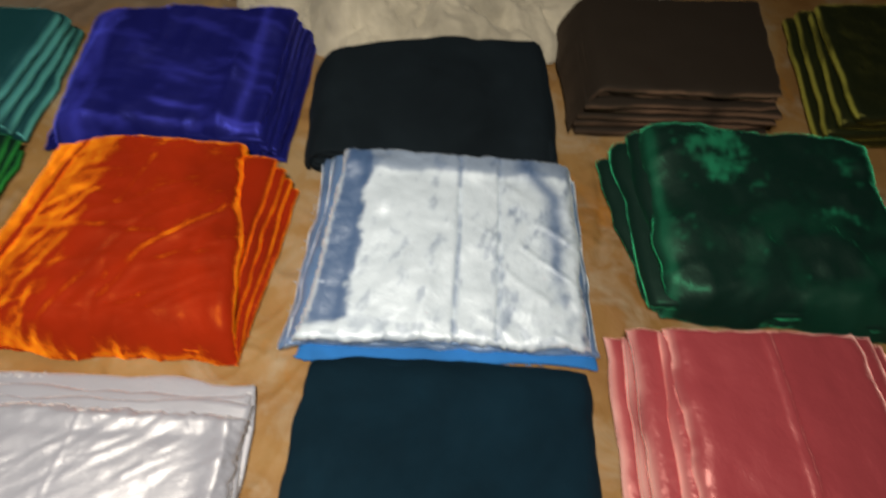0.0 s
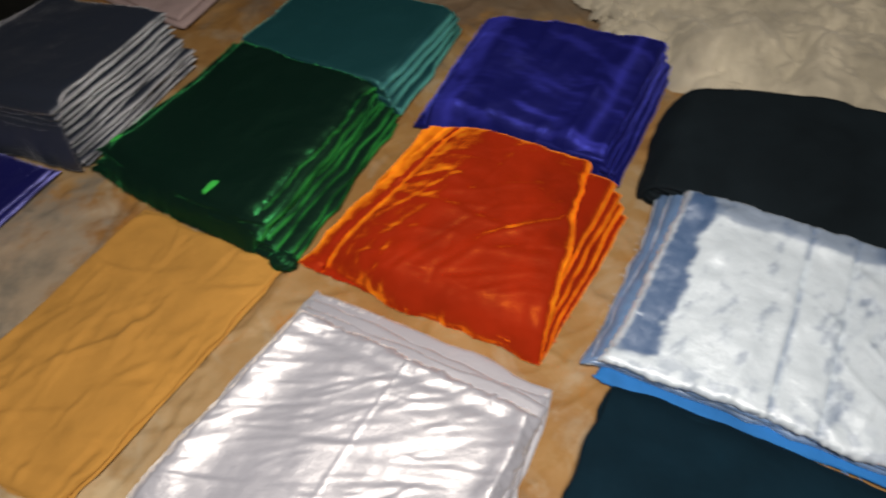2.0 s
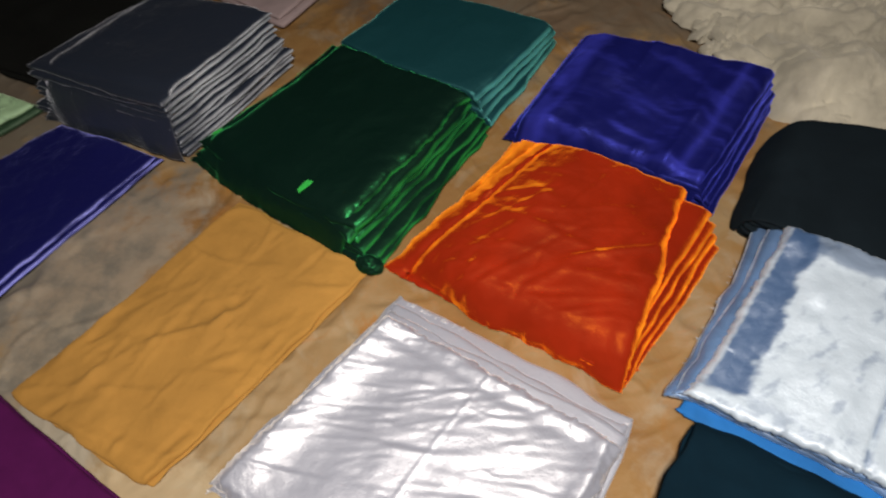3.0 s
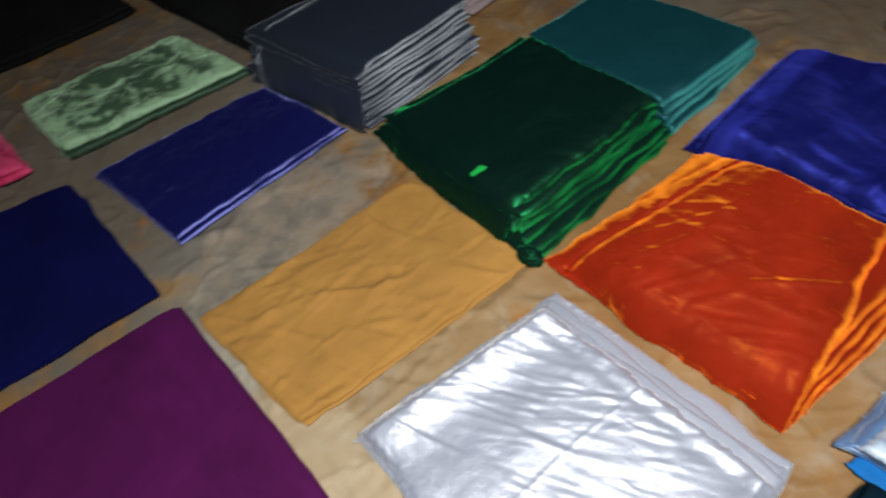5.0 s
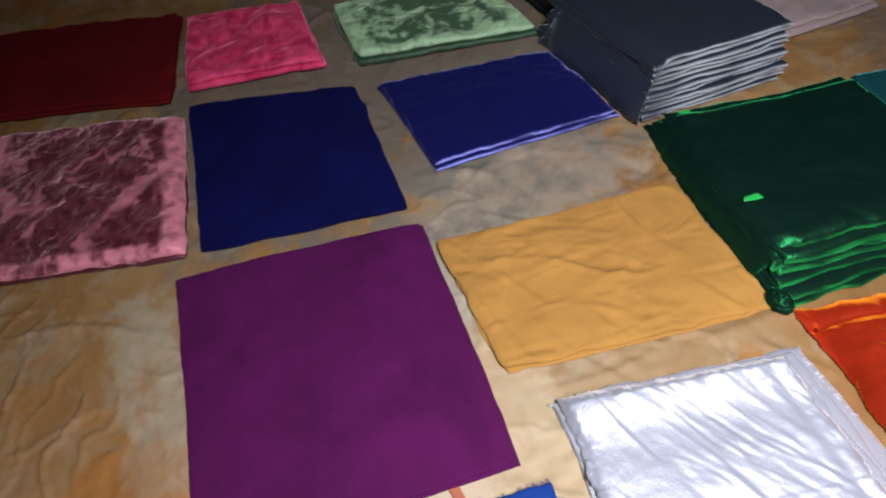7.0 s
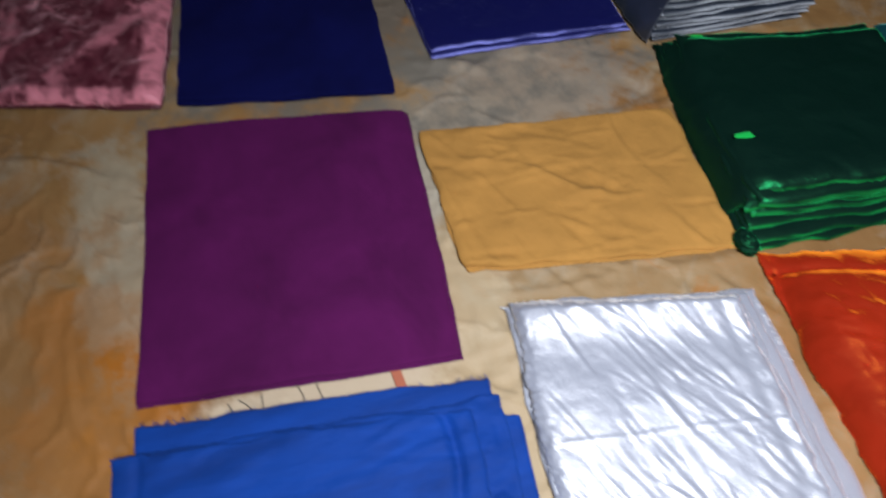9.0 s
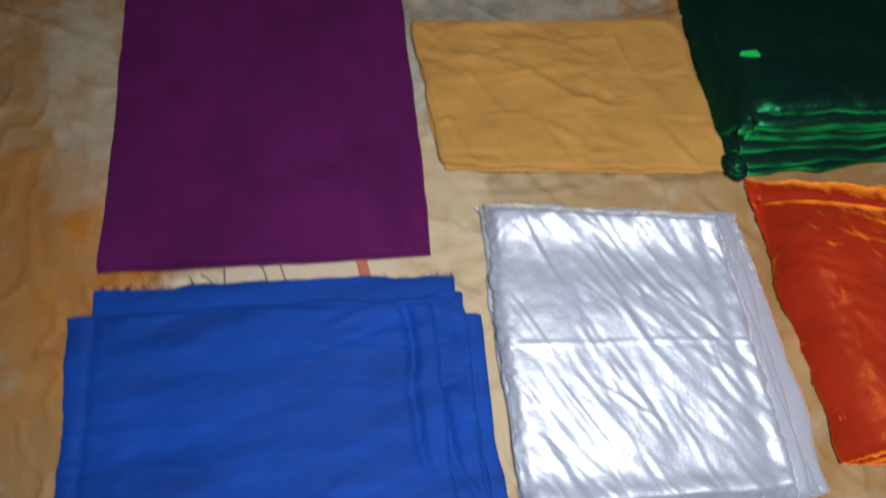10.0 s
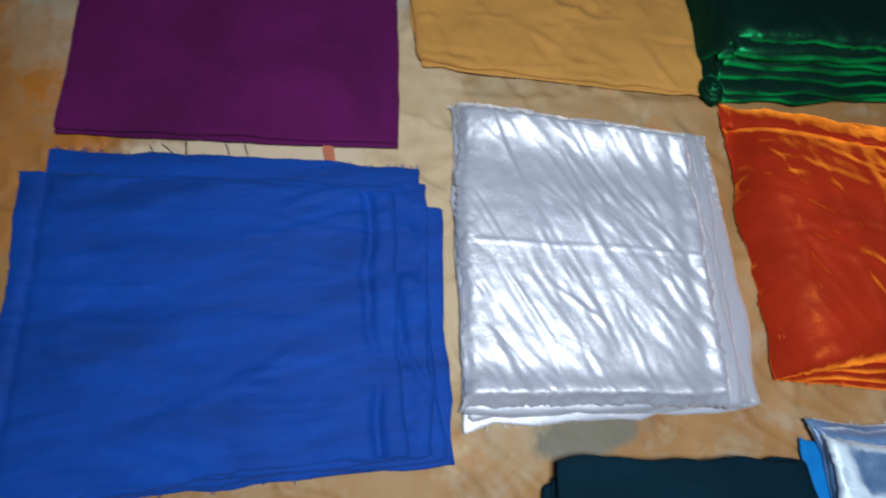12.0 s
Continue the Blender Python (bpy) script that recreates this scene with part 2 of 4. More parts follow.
def floor_material():
    """Old brown sheeting: kraft brown with greyish worn patches, rusty stains and creases; two broad dark spots paint
    the light falling off.
    """
    m, n, l, p = material("brown_floor_sheeting")
    v = coords(n, l)
    broad = noise_node(n, l, v, 3.2, 6.0, 0.6, 0.5)
    worn = noise_node(n, l, v, 11.0, 6.0, 0.65, 0.8)
    col = ramp(n, l, broad, [(0.30, (0.21, 0.095, 0.027)), (0.5, (0.31, 0.175, 0.062)), (0.68, (0.35, 0.27, 0.155))])
    mix = n.new("ShaderNodeMix")
    mix.data_type = "RGBA"
    f = ramp(n, l, worn, [(0.5, (0, 0, 0)), (0.72, (0.65, 0.65, 0.65))])
    l.new(f, mix.inputs[0])
    l.new(col, mix.inputs[6])
    mix.inputs[7].default_value = (0.40, 0.35, 0.26, 1)
    rust = n.new("ShaderNodeMix")
    rust.data_type = "RGBA"
    spots = noise_node(n, l, v, 5.5, 5.0, 0.6, 1.0)
    l.new(ramp(n, l, spots, [(0.60, (0, 0, 0)), (0.66, (0.7, 0.7, 0.7))]), rust.inputs[0])
    l.new(mix.outputs[2], rust.inputs[6])
    rust.inputs[7].default_value = (0.36, 0.15, 0.025, 1)
    tc = n.new("ShaderNodeTexCoord")
    wander = noise_node(n, l, v, 14.0, 5.0, 0.65)
    last = rust.outputs[2]
    spots_at = (((-0.57, -0.42), (1, 1), 0.11, (0.40, 0.14, 0.012), 0.95), ((-0.70, -0.46), (1.6, 1), 0.07, (0.36, 0.13, 0.012), 0.95), ((-0.50, -0.45), (0.6, 1.4), 0.08, (0.40, 0.17, 0.03), 0.7),
                ((-0.49, -0.17), (3.2, 0.8), 0.14, (0.58, 0.48, 0.34), 0.85), ((-0.112, 0.14), (2.6, 1), 0.06, (0.13, 0.13, 0.10), 0.9), ((-0.43, 0.02), (0.35, 1.6), 0.10, (0.50, 0.40, 0.25), 0.7),
                # Sizes 0.42 (greyer floor too) and 0.34: fading light painted into the colour
                ((-0.80, -0.40), (0.5, 1.8), 0.10, (0.42, 0.38, 0.28), 0.6), ((-0.86, 0.22), (0.9, 0.7), 0.13, (0.33, 0.29, 0.23), 0.75), ((-0.62, -0.62), (0.7, 1), 0.22, (0.30, 0.15, 0.05), 0.6), ((-1.30, 0.15), (1, 0.8), 0.42, (0.16, 0.15, 0.125), 0.8), ((-0.55, 1.20), (0.6, 1), 0.34, (0.15, 0.125, 0.10), 0.7),
                ((-0.72, 0.03), (0.8, 1.2), 0.06, (0.40, 0.37, 0.30), 0.7))
    for at, squash, size, colour, share in spots_at:
        mp = n.new("ShaderNodeMapping")
        mp.inputs["Location"].default_value = (-at[0] * squash[0], -at[1] * squash[1], 0)
        mp.inputs["Scale"].default_value = (squash[0], squash[1], 0)
        l.new(tc.outputs["Object"], mp.inputs["Vector"])
        far, mix2, add = n.new("ShaderNodeVectorMath"), n.new("ShaderNodeMix"), n.new("ShaderNodeMath")
        far.operation, add.operation = "LENGTH", "MULTIPLY_ADD"
        l.new(mp.outputs["Vector"], far.inputs[0])
        l.new(wander, add.inputs[0])
        add.inputs[1].default_value = size * 2.4
        l.new(far.outputs["Value"], add.inputs[2])
        fade = n.new("ShaderNodeMapRange")
        fade.interpolation_type = "SMOOTHSTEP"
        fade.inputs["From Min"].default_value, fade.inputs["From Max"].default_value = size * 1.9, size * 2.5
        fade.inputs["To Min"].default_value, fade.inputs["To Max"].default_value = share, 0.0
        l.new(add.outputs["Value"], fade.inputs["Value"])
        mix2.data_type = "RGBA"
        l.new(fade.outputs["Result"], mix2.inputs[0])
        l.new(last, mix2.inputs[6])
        mix2.inputs[7].default_value = (*colour, 1)
        last = mix2.outputs[2]
    l.new(last, p.inputs["Base Color"])
    grain = noise_node(n, l, v, 160.0, 4.0, 0.7)
    crease = noise_node(n, l, v, 18.0, 5.0, 0.6, 0.5)
    nrm = bump(n, l, crease, 0.5, 0.006)
    l.new(bump(n, l, grain, 0.25, 0.001, nrm), p.inputs["Normal"])
    p.inputs["Roughness"].default_value = 0.62
    p.inputs["Specular IOR Level"].default_value = 0.3
    return m


def plaster_material(name, base):
    m, n, l, p = material(name)
    v = coords(n, l)
    l.new(ramp(n, l, noise_node(n, l, v, 2.0, 6.0), [(0.3, tone(base, 0.85)), (0.7, tone(base, 1.1))]), p.inputs["Base Color"])
    l.new(bump(n, l, noise_node(n, l, v, 60.0, 4.0), 0.3, 0.003), p.inputs["Normal"])
    p.inputs["Roughness"].default_value = 0.9
    return m


FLOOR = floor_material()
PLASTER = plaster_material("dim_plaster", (0.30, 0.28, 0.25))


# ---- smooth noise on arrays ----
def lattice(ix, iy, seed):
    h = (ix.astype(np.int64) * 374761393 + iy.astype(np.int64) * 668265263 + seed * 974634777) & 0xFFFFFFFF
    h = ((h ^ (h >> 13)) * 1274126177) & 0xFFFFFFFF
    return ((h ^ (h >> 16)) & 0xFFFF) / 32767.5 - 1.0


def field(x, y, seed=0):
    ix, iy = np.floor(x), np.floor(y)
    fx, fy = x - ix, y - iy
    fx, fy = fx * fx * fx * (fx * (fx * 6 - 15) + 10), fy * fy * fy * (fy * (fy * 6 - 15) + 10)
    a, b = lattice(ix, iy, seed), lattice(ix + 1, iy, seed)
    c, d = lattice(ix, iy + 1, seed), lattice(ix + 1, iy + 1, seed)
    return (a * (1 - fx) + b * fx) * (1 - fy) + (c * (1 - fx) + d * fx) * fy


def cloudy(x, y, seed=0, octaves=4, gain=0.5):
    out, amp = 0.0, 1.0
    for i in range(octaves):
        out = out + amp * field(x * 2 ** i, y * 2 ** i, seed + 17 * i)
        amp *= gain
    return out


def ridged(x, y, seed=0, octaves=3, gain=0.5):
    out, amp = 0.0, 1.0
    for i in range(octaves):
        out = out + amp * (1 - 2 * np.abs(field(x * 2 ** i, y * 2 ** i, seed + 31 * i)))
        amp *= gain
    return out


def along(x, y, degrees, long, short):
    """Coordinates stretched along a direction: long and short are the sizes of a feature in metres."""
    c, s = math.cos(radians(degrees)), math.sin(radians(degrees))
    return (x * c + y * s) / long, (-x * s + y * c) / short


def pleats(x, y, box, degrees, fan, count, length, width, amp, seed):
    """Single creases, each a straight or faintly bent ridge or valley that fades at both ends, scattered over a box."""
    rng, z = random.Random(seed), 0.0
    for _ in range(count):
        cx, cy = rng.uniform(box[0], box[2]), rng.uniform(box[1], box[3])
        a, reach, w = radians(rng.gauss(degrees, fan)), length * rng.uniform(0.4, 1.3), width * rng.uniform(0.6, 1.6)
        p, q = (x - cx) * math.cos(a) + (y - cy) * math.sin(a), (y - cy) * math.cos(a) - (x - cx) * math.sin(a)
        q = q + rng.uniform(-1.2, 1.2) * p * p
        fade = np.exp(-(p / (0.5 * reach)) ** 4)
        z = z + amp * rng.uniform(0.4, 1.2) * rng.choice((1, 1, -1)) * fade * (np.exp(-(q / w) ** 2) - 0.4 * np.exp(-((q - 1.6 * w) / w) ** 2))
    return z


# ---- building helpers ----
def sheet_mesh(name, verts, faces, mat):
    me = bpy.data.meshes.new(name)
    me.from_pydata(verts, [], faces)
    me.materials.append(mat)
    me.shade_smooth()
    me.update()
    return me


def steps(length, r, n):
    """Places from 0 to 1 along an edge, close together where it is rounded."""
    q = min(0.3, r / length)
    ends = q * (1 - np.cos(np.linspace(0, math.pi / 2, 5)))
    return np.concatenate([ends[:-1], np.linspace(q, 1 - q, n), 1 - ends[:-1][::-1]])


def folded_sheet(name, mat, quad, low, high, fine, seed, wrinkle=None, r=0.006, corner=0.03, wobble=0.002, wave=0.0, bow=(0, 0, 0, 0), ragged=0.0, fall=None, ru=None, slump=None, nap=None):
    """One folded layer of cloth between two heights at each corner: rounded along its edges, wavy, its top wrinkled.
    quad, low, high: corners in turn round the layer. bow: how far each side bulges outwards.
    fall: how far from a side the cloth begins to hang down to the floor. slump: from where, and how far, a side sinks;
    with a third entry it slopes evenly.
    nap: where sheen is painted into the colour of the top, from 0 to 1."""
    q = np.array(quad, float)
    lu = (np.linalg.norm(q[1] - q[0]) + np.linalg.norm(q[2] - q[3])) / 2
    lv = (np.linalg.norm(q[3] - q[0]) + np.linalg.norm(q[2] - q[1])) / 2
    ru = ru or r
    us, vs = steps(lu, ru, max(6, int(lu / fine))), steps(lv, r, max(6, int(lv / fine)))
    U, V = np.meshgrid(us, vs)

    def blend(c):
        return (c[0] * (1 - U) + c[1] * U) * (1 - V) + (c[3] * (1 - U) + c[2] * U) * V
    X, Y = blend(q[:, 0]), blend(q[:, 1])
    a, b = 2 * U - 1, 2 * V - 1
    cx, cy = q.mean(axis=0)
    pull = corner * (np.abs(a) * np.abs(b)) ** 10
    X, Y = X + (cx - X) * pull, Y + (cy - Y) * pull
    sides = ((0, 1, -1, V, U), (1, 2, 1, U, V), (2, 3, 1, V, U), (3, 0, -1, U, V))
    for (i, j, sign, across, run), amount in zip(sides, bow):
        edge = q[j] - q[i]
        edge /= np.linalg.norm(edge)
        w = (across if sign > 0 else 1 - across) * 4 * run * (1 - run) * amount
        X, Y = X + edge[1] * w, Y - edge[0] * w
    rim = np.maximum(np.abs(a), np.abs(b)) ** 6
    X0, Y0 = X.copy(), Y.copy()
    X = X + rim * (wobble * cloudy(X0 * 22, Y0 * 22, seed) + ragged * field(X0 * 260, Y0 * 260, seed + 5))
    Y = Y + rim * (wobble * cloudy(X0 * 22, Y0 * 22, seed + 9) + ragged * field(X0 * 260, Y0 * 260, seed + 6))
    du, dv = np.minimum(U, 1 - U) * lu, np.minimum(V, 1 - V) * lv

    def rounding(d, radius):
        return np.sqrt(np.clip(1 - (1 - np.clip(d / radius, 0, 1)) ** 2, 0, 1))
    e = rounding(du, ru) * rounding(dv, r)
    zl, zh = blend(np.array(low, float)), blend(np.array(high, float))
    for side, length in (fall or {}).items():
        d = (V * lv, (1 - U) * lu, (1 - V) * lv, U * lu)[side] / length
        hang = np.clip(1 - (1 - np.clip(d, 0, 1)) ** 2.4, 0, 1) ** 0.7
        thin = np.minimum(zh - zl, 0.004) * (1 - hang) + (zh - zl) * hang
        zh = np.maximum(zh * hang, 0.0035)
        zl = zh - thin
    for side, (length, drop, *even) in (slump or {}).items():
        d = np.clip((V * lv, (1 - U) * lu, (1 - V) * lv, U * lu)[side] / length, 0, 1)
        away = drop * ((1 - d) ** 1.25 if even else 1 - np.sqrt(np.clip(1 - (1 - d) ** 2.2, 0, 1)))
        zh, zl = np.maximum(zh - away, 0.003), np.maximum(zl - away, 0.0006)
    lift = (wave * cloudy(X0 * 14, Y0 * 14, 400) + 0.7 * wave * rim * cloudy(X0 * 42, Y0 * 42, 410 + seed)) * np.clip(zh / 0.02, 0, 1)
    mid = (zl + zh) / 2 + lift
    top, under = mid + 0.5 * (zh - zl) * e, mid - 0.5 * (zh - zl) * e
    if wrinkle:
        top = top + wrinkle(X0, Y0, U, V) * np.clip(np.minimum(du / ru, dv / r) / 1.5, 0.0, 1) ** 0.7
    under = np.maximum(under, 0.0005)
    top = np.maximum(top, under)
    nv, nu = U.shape
    idx = np.arange(nu * nv).reshape(nv, nu)
    border = np.zeros((nv, nu), bool)
    border[0], border[-1], border[:, 0], border[:, -1] = True, True, True, True
    low_idx = idx.copy()
    low_idx[~border] = nu * nv + np.arange((~border).sum())
    verts = np.concatenate([np.stack([X, Y, top], -1).reshape(-1, 3), np.stack([X, Y, under], -1)[~border]])

    def quads(k, flip):
        f = np.stack([k[:-1, :-1], k[:-1, 1:], k[1:, 1:], k[1:, :-1]], -1).reshape(-1, 4)
        return f[:, ::-1] if flip else f
    faces = np.concatenate([quads(idx, False), quads(low_idx, True)])
    me = sheet_mesh(name, verts.tolist(), faces.tolist(), mat)
    if nap:
        sheen_mask = np.zeros(len(verts))
        sheen_mask[:nu * nv] = np.clip(nap(X0, Y0, U, V), 0, 1).ravel()
        me.attributes.new("nap", "FLOAT", "POINT").data.foreach_set("value", sheen_mask)
    return me


def part(name, mesh, parent, label=""):
    ob = new(name, mesh)
    ob.parent = parent
    ob.matrix_parent_inverse = parent.matrix_basis.inverted()
    if label:
        ob["label"] = label
    return ob


def cloth_stack(name, label, mat, base, crown, heights, count, seed, wrinkle=None, jitter=0.004, fine=0.006, r=0.005, corner=0.02,
                wobble=0.003, wave=0.002, bow=(0, 0, 0, 0), ragged=0.0, layer_mats=None, category="folded cloth", quads=None, drape=(), hem=0.022, roll=0.008, slump=None, nap=None, under=None, rim=None, hang=None):
    """A pile of folded layers, from the outline on the floor (base) to that of the topmost layer (crown).
    under: the wrinkles of the layer beneath the topmost one. rim: the highlights painted along the fold edges of all
    layers.
    hang: for a draped side, the two corners that the cloth reaches on the floor."""
    rng = random.Random(seed)
    base, crown = np.array(base, float), np.array(crown, float)
    root = new(name)
    root.location = (*base.mean(axis=0), 0)
    root.empty_display_size = 0.05
    heights = np.array(heights, float)
    bow = tuple(b or rng.uniform(-0.004, 0.004) for b in bow)
    thick = [rng.uniform(0.7, 1.3) for _ in range(count)]
    cuts = [sum(thick[:i]) / sum(thick) for i in range(count + 1)]
    for i in range(count):
        k = i / max(1, count - 1)
        q = base * (1 - k) + crown * k
        if quads and i in quads:
            q = np.array(quads[i], float)
        elif 0 < i < count - 1:
            c = q.mean(axis=0)
            q = q + np.array([[rng.uniform(-jitter, jitter) for _ in range(2)] for _ in range(4)])
            q = c + (q - c) * (1 + rng.uniform(-jitter, jitter) * 2.5)
        lo, hi = heights * cuts[i], heights * cuts[i + 1]
        last = i == count - 1
        fall = {}
        if last and drape:
            q = q.copy()
            for side in drape:
                a, b = side, (side + 1) % 4
                edge = (base[b] - base[a]) / np.linalg.norm(base[b] - base[a])
                out = np.array([edge[1], -edge[0]])
                gap = [max(0.0, float((base[c] - crown[c]) @ out)) + 0.007 for c in (a, b)]
                q[a], q[b] = (hang or {}).get(side, (q[a] + out * gap[0], q[b] + out * gap[1]))
                fall[side] = sum(gap) / 2 + hem
        creased = wrinkle if last else under if i == count - 2 else None
        me = folded_sheet(name, (layer_mats or {}).get(i, mat), q, np.maximum(lo, 0.0006), hi, fine if creased else 0.02, seed + 7 * i, creased,
                          min(r, 0.9 * float(hi.mean() - lo.mean()) + 0.002), corner, wobble, wave * (0.3 + 0.7 * k), bow, ragged, fall, roll if last else min(roll, 0.02), {c: (a, b * cuts[i + 1], *even) for c, (a, b, *even) in (slump or {}).items()}, nap if last and nap else rim)
        part("top_layer" if last else "folded_layer", me, root)
    return tagged(root, label, category, "folded cloths on the floor")


# ---- the room: floor and plain dark walls ----
def box_mesh(name, lo, hi, mat):
    bm = bmesh.new()
    bmesh.ops.create_cube(bm, size=1.0)
    for v in bm.verts:
        v.co = Vector([lo[i] if v.co[i] < 0 else hi[i] for i in range(3)])
    me = bpy.data.meshes.new(name)
    bm.to_mesh(me)
    bm.free()
    me.materials.append(mat)
    return me


X0, X1, Y0, Y1, TOP = -3.2, 2.4, -2.2, 2.8, 2.6
for wall, lo, hi in (("wall_west", (X0 - 0.15, Y0 - 0.15, -0.1), (X0, Y1 + 0.15, TOP)), ("wall_east", (X1, Y0 - 0.15, -0.1), (X1 + 0.15, Y1 + 0.15, TOP)),
                     ("wall_south", (X0, Y0 - 0.15, -0.1), (X1, Y0, TOP)), ("wall_north", (X0, Y1, -0.1), (X1, Y1 + 0.15, TOP)),
                     ("ceiling", (X0 - 0.15, Y0 - 0.15, TOP), (X1 + 0.15, Y1 + 0.15, TOP + 0.12))):
    tagged(new(wall, box_mesh(wall, lo, hi, PLASTER)), "plain dim plaster surface of the room", "ceiling" if wall == "ceiling" else "wall", kind="structure")


def floor_sheet():
    """The brown sheeting over the whole floor, creased where it lies bare."""
    xs = np.concatenate([np.linspace(X0, -1.7, 40)[:-1], np.linspace(-1.7, 0.8, 580), np.linspace(0.8, X1, 40)[1:]])
    ys = np.concatenate([np.linspace(Y0, -0.8, 40)[:-1], np.linspace(-0.8, 1.3, 480), np.linspace(1.3, Y1, 40)[1:]])
    X, Y = np.meshgrid(xs, ys)
    patchy = np.clip(0.2 + 1.3 * cloudy(X * 4 + 7, Y * 4, 21), 0, 1)
    WX, WY = X + 0.03 * cloudy(X * 9, Y * 9, 22), Y + 0.03 * cloudy(X * 9, Y * 9, 23)
    Z = -0.005 + 0.0016 * patchy * ridged(*along(WX, WY, 65, 0.20, 0.06), 3, 2) + 0.0024 * (1 - patchy) * ridged(*along(WX, WY, -25, 0.18, 0.07), 8, 2) + 0.002 * cloudy(X * 5, Y * 5, 12)
    for degrees, seed in ((70, 51), (30, 52), (-35, 53)):
        Z = Z + 0.0050 * np.exp(-(field(*along(WX, WY, degrees, 0.30, 0.050), seed) / 0.10) ** 2) * np.clip(0.1 + cloudy(X * 5, Y * 5, seed + 5), 0, 1)
    for box, degrees, count, seed in (((-0.56, 0.02, -0.40, 0.36), 40, 12, 54), ((-0.95, 0.05, -0.74, 0.46), 62, 9, 55), ((-0.14, -0.02, -0.06, 0.12), 20, 8, 56),
                                      ((-0.98, -0.62, -0.55, -0.36), 25, 5, 57), ((-0.45, -0.02, -0.40, 0.10), 75, 8, 58), ((0.24, 0.34, 0.36, 0.68), 80, 8, 59)):
        Z = Z + pleats(X, Y, box, degrees, 26, count, 0.15, 0.0080, 0.0034, seed)
    Z = np.minimum(Z - 0.0015, 0.004)
    nv, nu = X.shape
    k = np.arange(nu * nv).reshape(nv, nu)
    f = np.stack([k[:-1, :-1], k[:-1, 1:], k[1:, 1:], k[1:, :-1]], -1).reshape(-1, 4)
    return sheet_mesh("floor", np.stack([X, Y, Z], -1).reshape(-1, 3).tolist(), f.tolist(), FLOOR)


tagged(new("floor", floor_sheet()), "floor covered with creased, stained brown sheeting", "floor", kind="structure")


# ---- wrinkles ----
def soft(amp, size, seed):
    return lambda x, y, u, v: amp * cloudy(x / size, y / size, seed)


def draped(amp, degrees, long, short, seed, extra=0.0):
    return lambda x, y, u, v: amp * ridged(*along(x, y, degrees, long, short), seed, 2) * (0.4 + 0.6 * np.clip(0.5 + cloudy(x * 7, y * 7, seed + 3), 0, 1)) + extra * cloudy(x * 30, y * 30, seed + 4)


def line(t, at, width):
    return np.exp(-((t - at) / width) ** 2)


def creases(x, y, degrees, long, short, seed, sharp=0.16):
    """Narrow ridges, as thin cloth makes them."""
    f = field(*along(x, y, degrees, long, short), seed)
    return np.exp(-(f / sharp) ** 2)


def ramped(t, start, end):
    """From 0 at start to 1 at end, smoothly."""
    k = np.clip((t - start) / (end - start), 0, 1)
    return k * k * (3 - 2 * k)


def edge_highlights(side, width=0.0011):
    """Along the fold of each layer a thin, uneven highlight is painted into the colour."""
    def sheen_mask(x, y, u, v):
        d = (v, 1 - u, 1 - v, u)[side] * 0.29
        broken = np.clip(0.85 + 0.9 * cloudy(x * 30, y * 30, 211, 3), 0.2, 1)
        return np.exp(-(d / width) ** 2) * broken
    return sheen_mask


def orange_wrinkles(x, y, u, v):
    k = np.clip(0.45 + cloudy(x * 9, y * 9, 66), 0, 1)
    wx, wy = x + 0.006 * cloudy(x * 12, y * 12, 69), y + 0.006 * cloudy(x * 12, y * 12, 70)
    z = pleats(x, y, (-0.43, 0.38, -0.15, 0.64), 28, 28, 40, 0.12, 0.0042, 0.0013, 64) + 0.0010 * creases(wx, wy, 18, 0.20, 0.030, 65, 0.2) * k + 0.0024 * field(x * 15, y * 15, 67)
    dots = 0.0022 * np.clip(field(x * 85, y * 85, 68), 0, 1) * line(v, 0.13, 0.05)
    return z + 0.0045 * line(u, 0.97, 0.02) + dots - 0.0035 * line(u, 0.10 + 0.02 * v, 0.014)


def white_wrinkles(x, y, u, v):
    box = (-0.50, 0.02, -0.12, 0.32)
    z = pleats(x, y, box, 20, 9, 90, 0.11, 0.0032, 0.0009, 60) + pleats(x, y, box, 26, 16, 60, 0.06, 0.0024, 0.0007, 61) + 0.0009 * field(x * 20, y * 20, 62)
    ridge = 0.0135 * np.exp(-((u - 0.03) / np.where(u < 0.03, 0.03, 0.095)) ** 2)
    hump = 0.0070 * np.exp(-((u - 0.44) / np.where(u < 0.44, 0.22, 0.36)) ** 2)
    lip = 0.0070 * np.exp(-((u - 0.955) / np.where(u < 0.955, 0.05, 0.02)) ** 2)
    return z + ridge + hump + lip + 0.0010 * line(u, 0.49 + 0.004 * field(v * 6, v * 0, 5), 0.006) - 0.004 * line(v, 0.0, 0.03) - 0.0018 * line(v, 0.91 + 0.02 * u, 0.03)


def ice_wrinkles(x, y, u, v):
    z = 0.0020 * creases(x, y, 70, 0.20, 0.04, 71) * np.clip(0.3 + cloudy(x * 12, y * 12, 72), 0, 1) + 0.0022 * creases(x, y, -40, 0.10, 0.035, 74) * line(u, 1.0, 0.4) + 0.0012 * cloudy(x * 26, y * 26, 73)
    return z - 0.0035 * line(u, 0.53 - 0.02 * v, 0.007) - 0.0030 * line(u, 0.68, 0.007) - 0.003 * line(u, 0.10, 0.03) + 0.003 * line(u, 0.02, 0.012) + 0.003 * line(v, 0.9, 0.05)


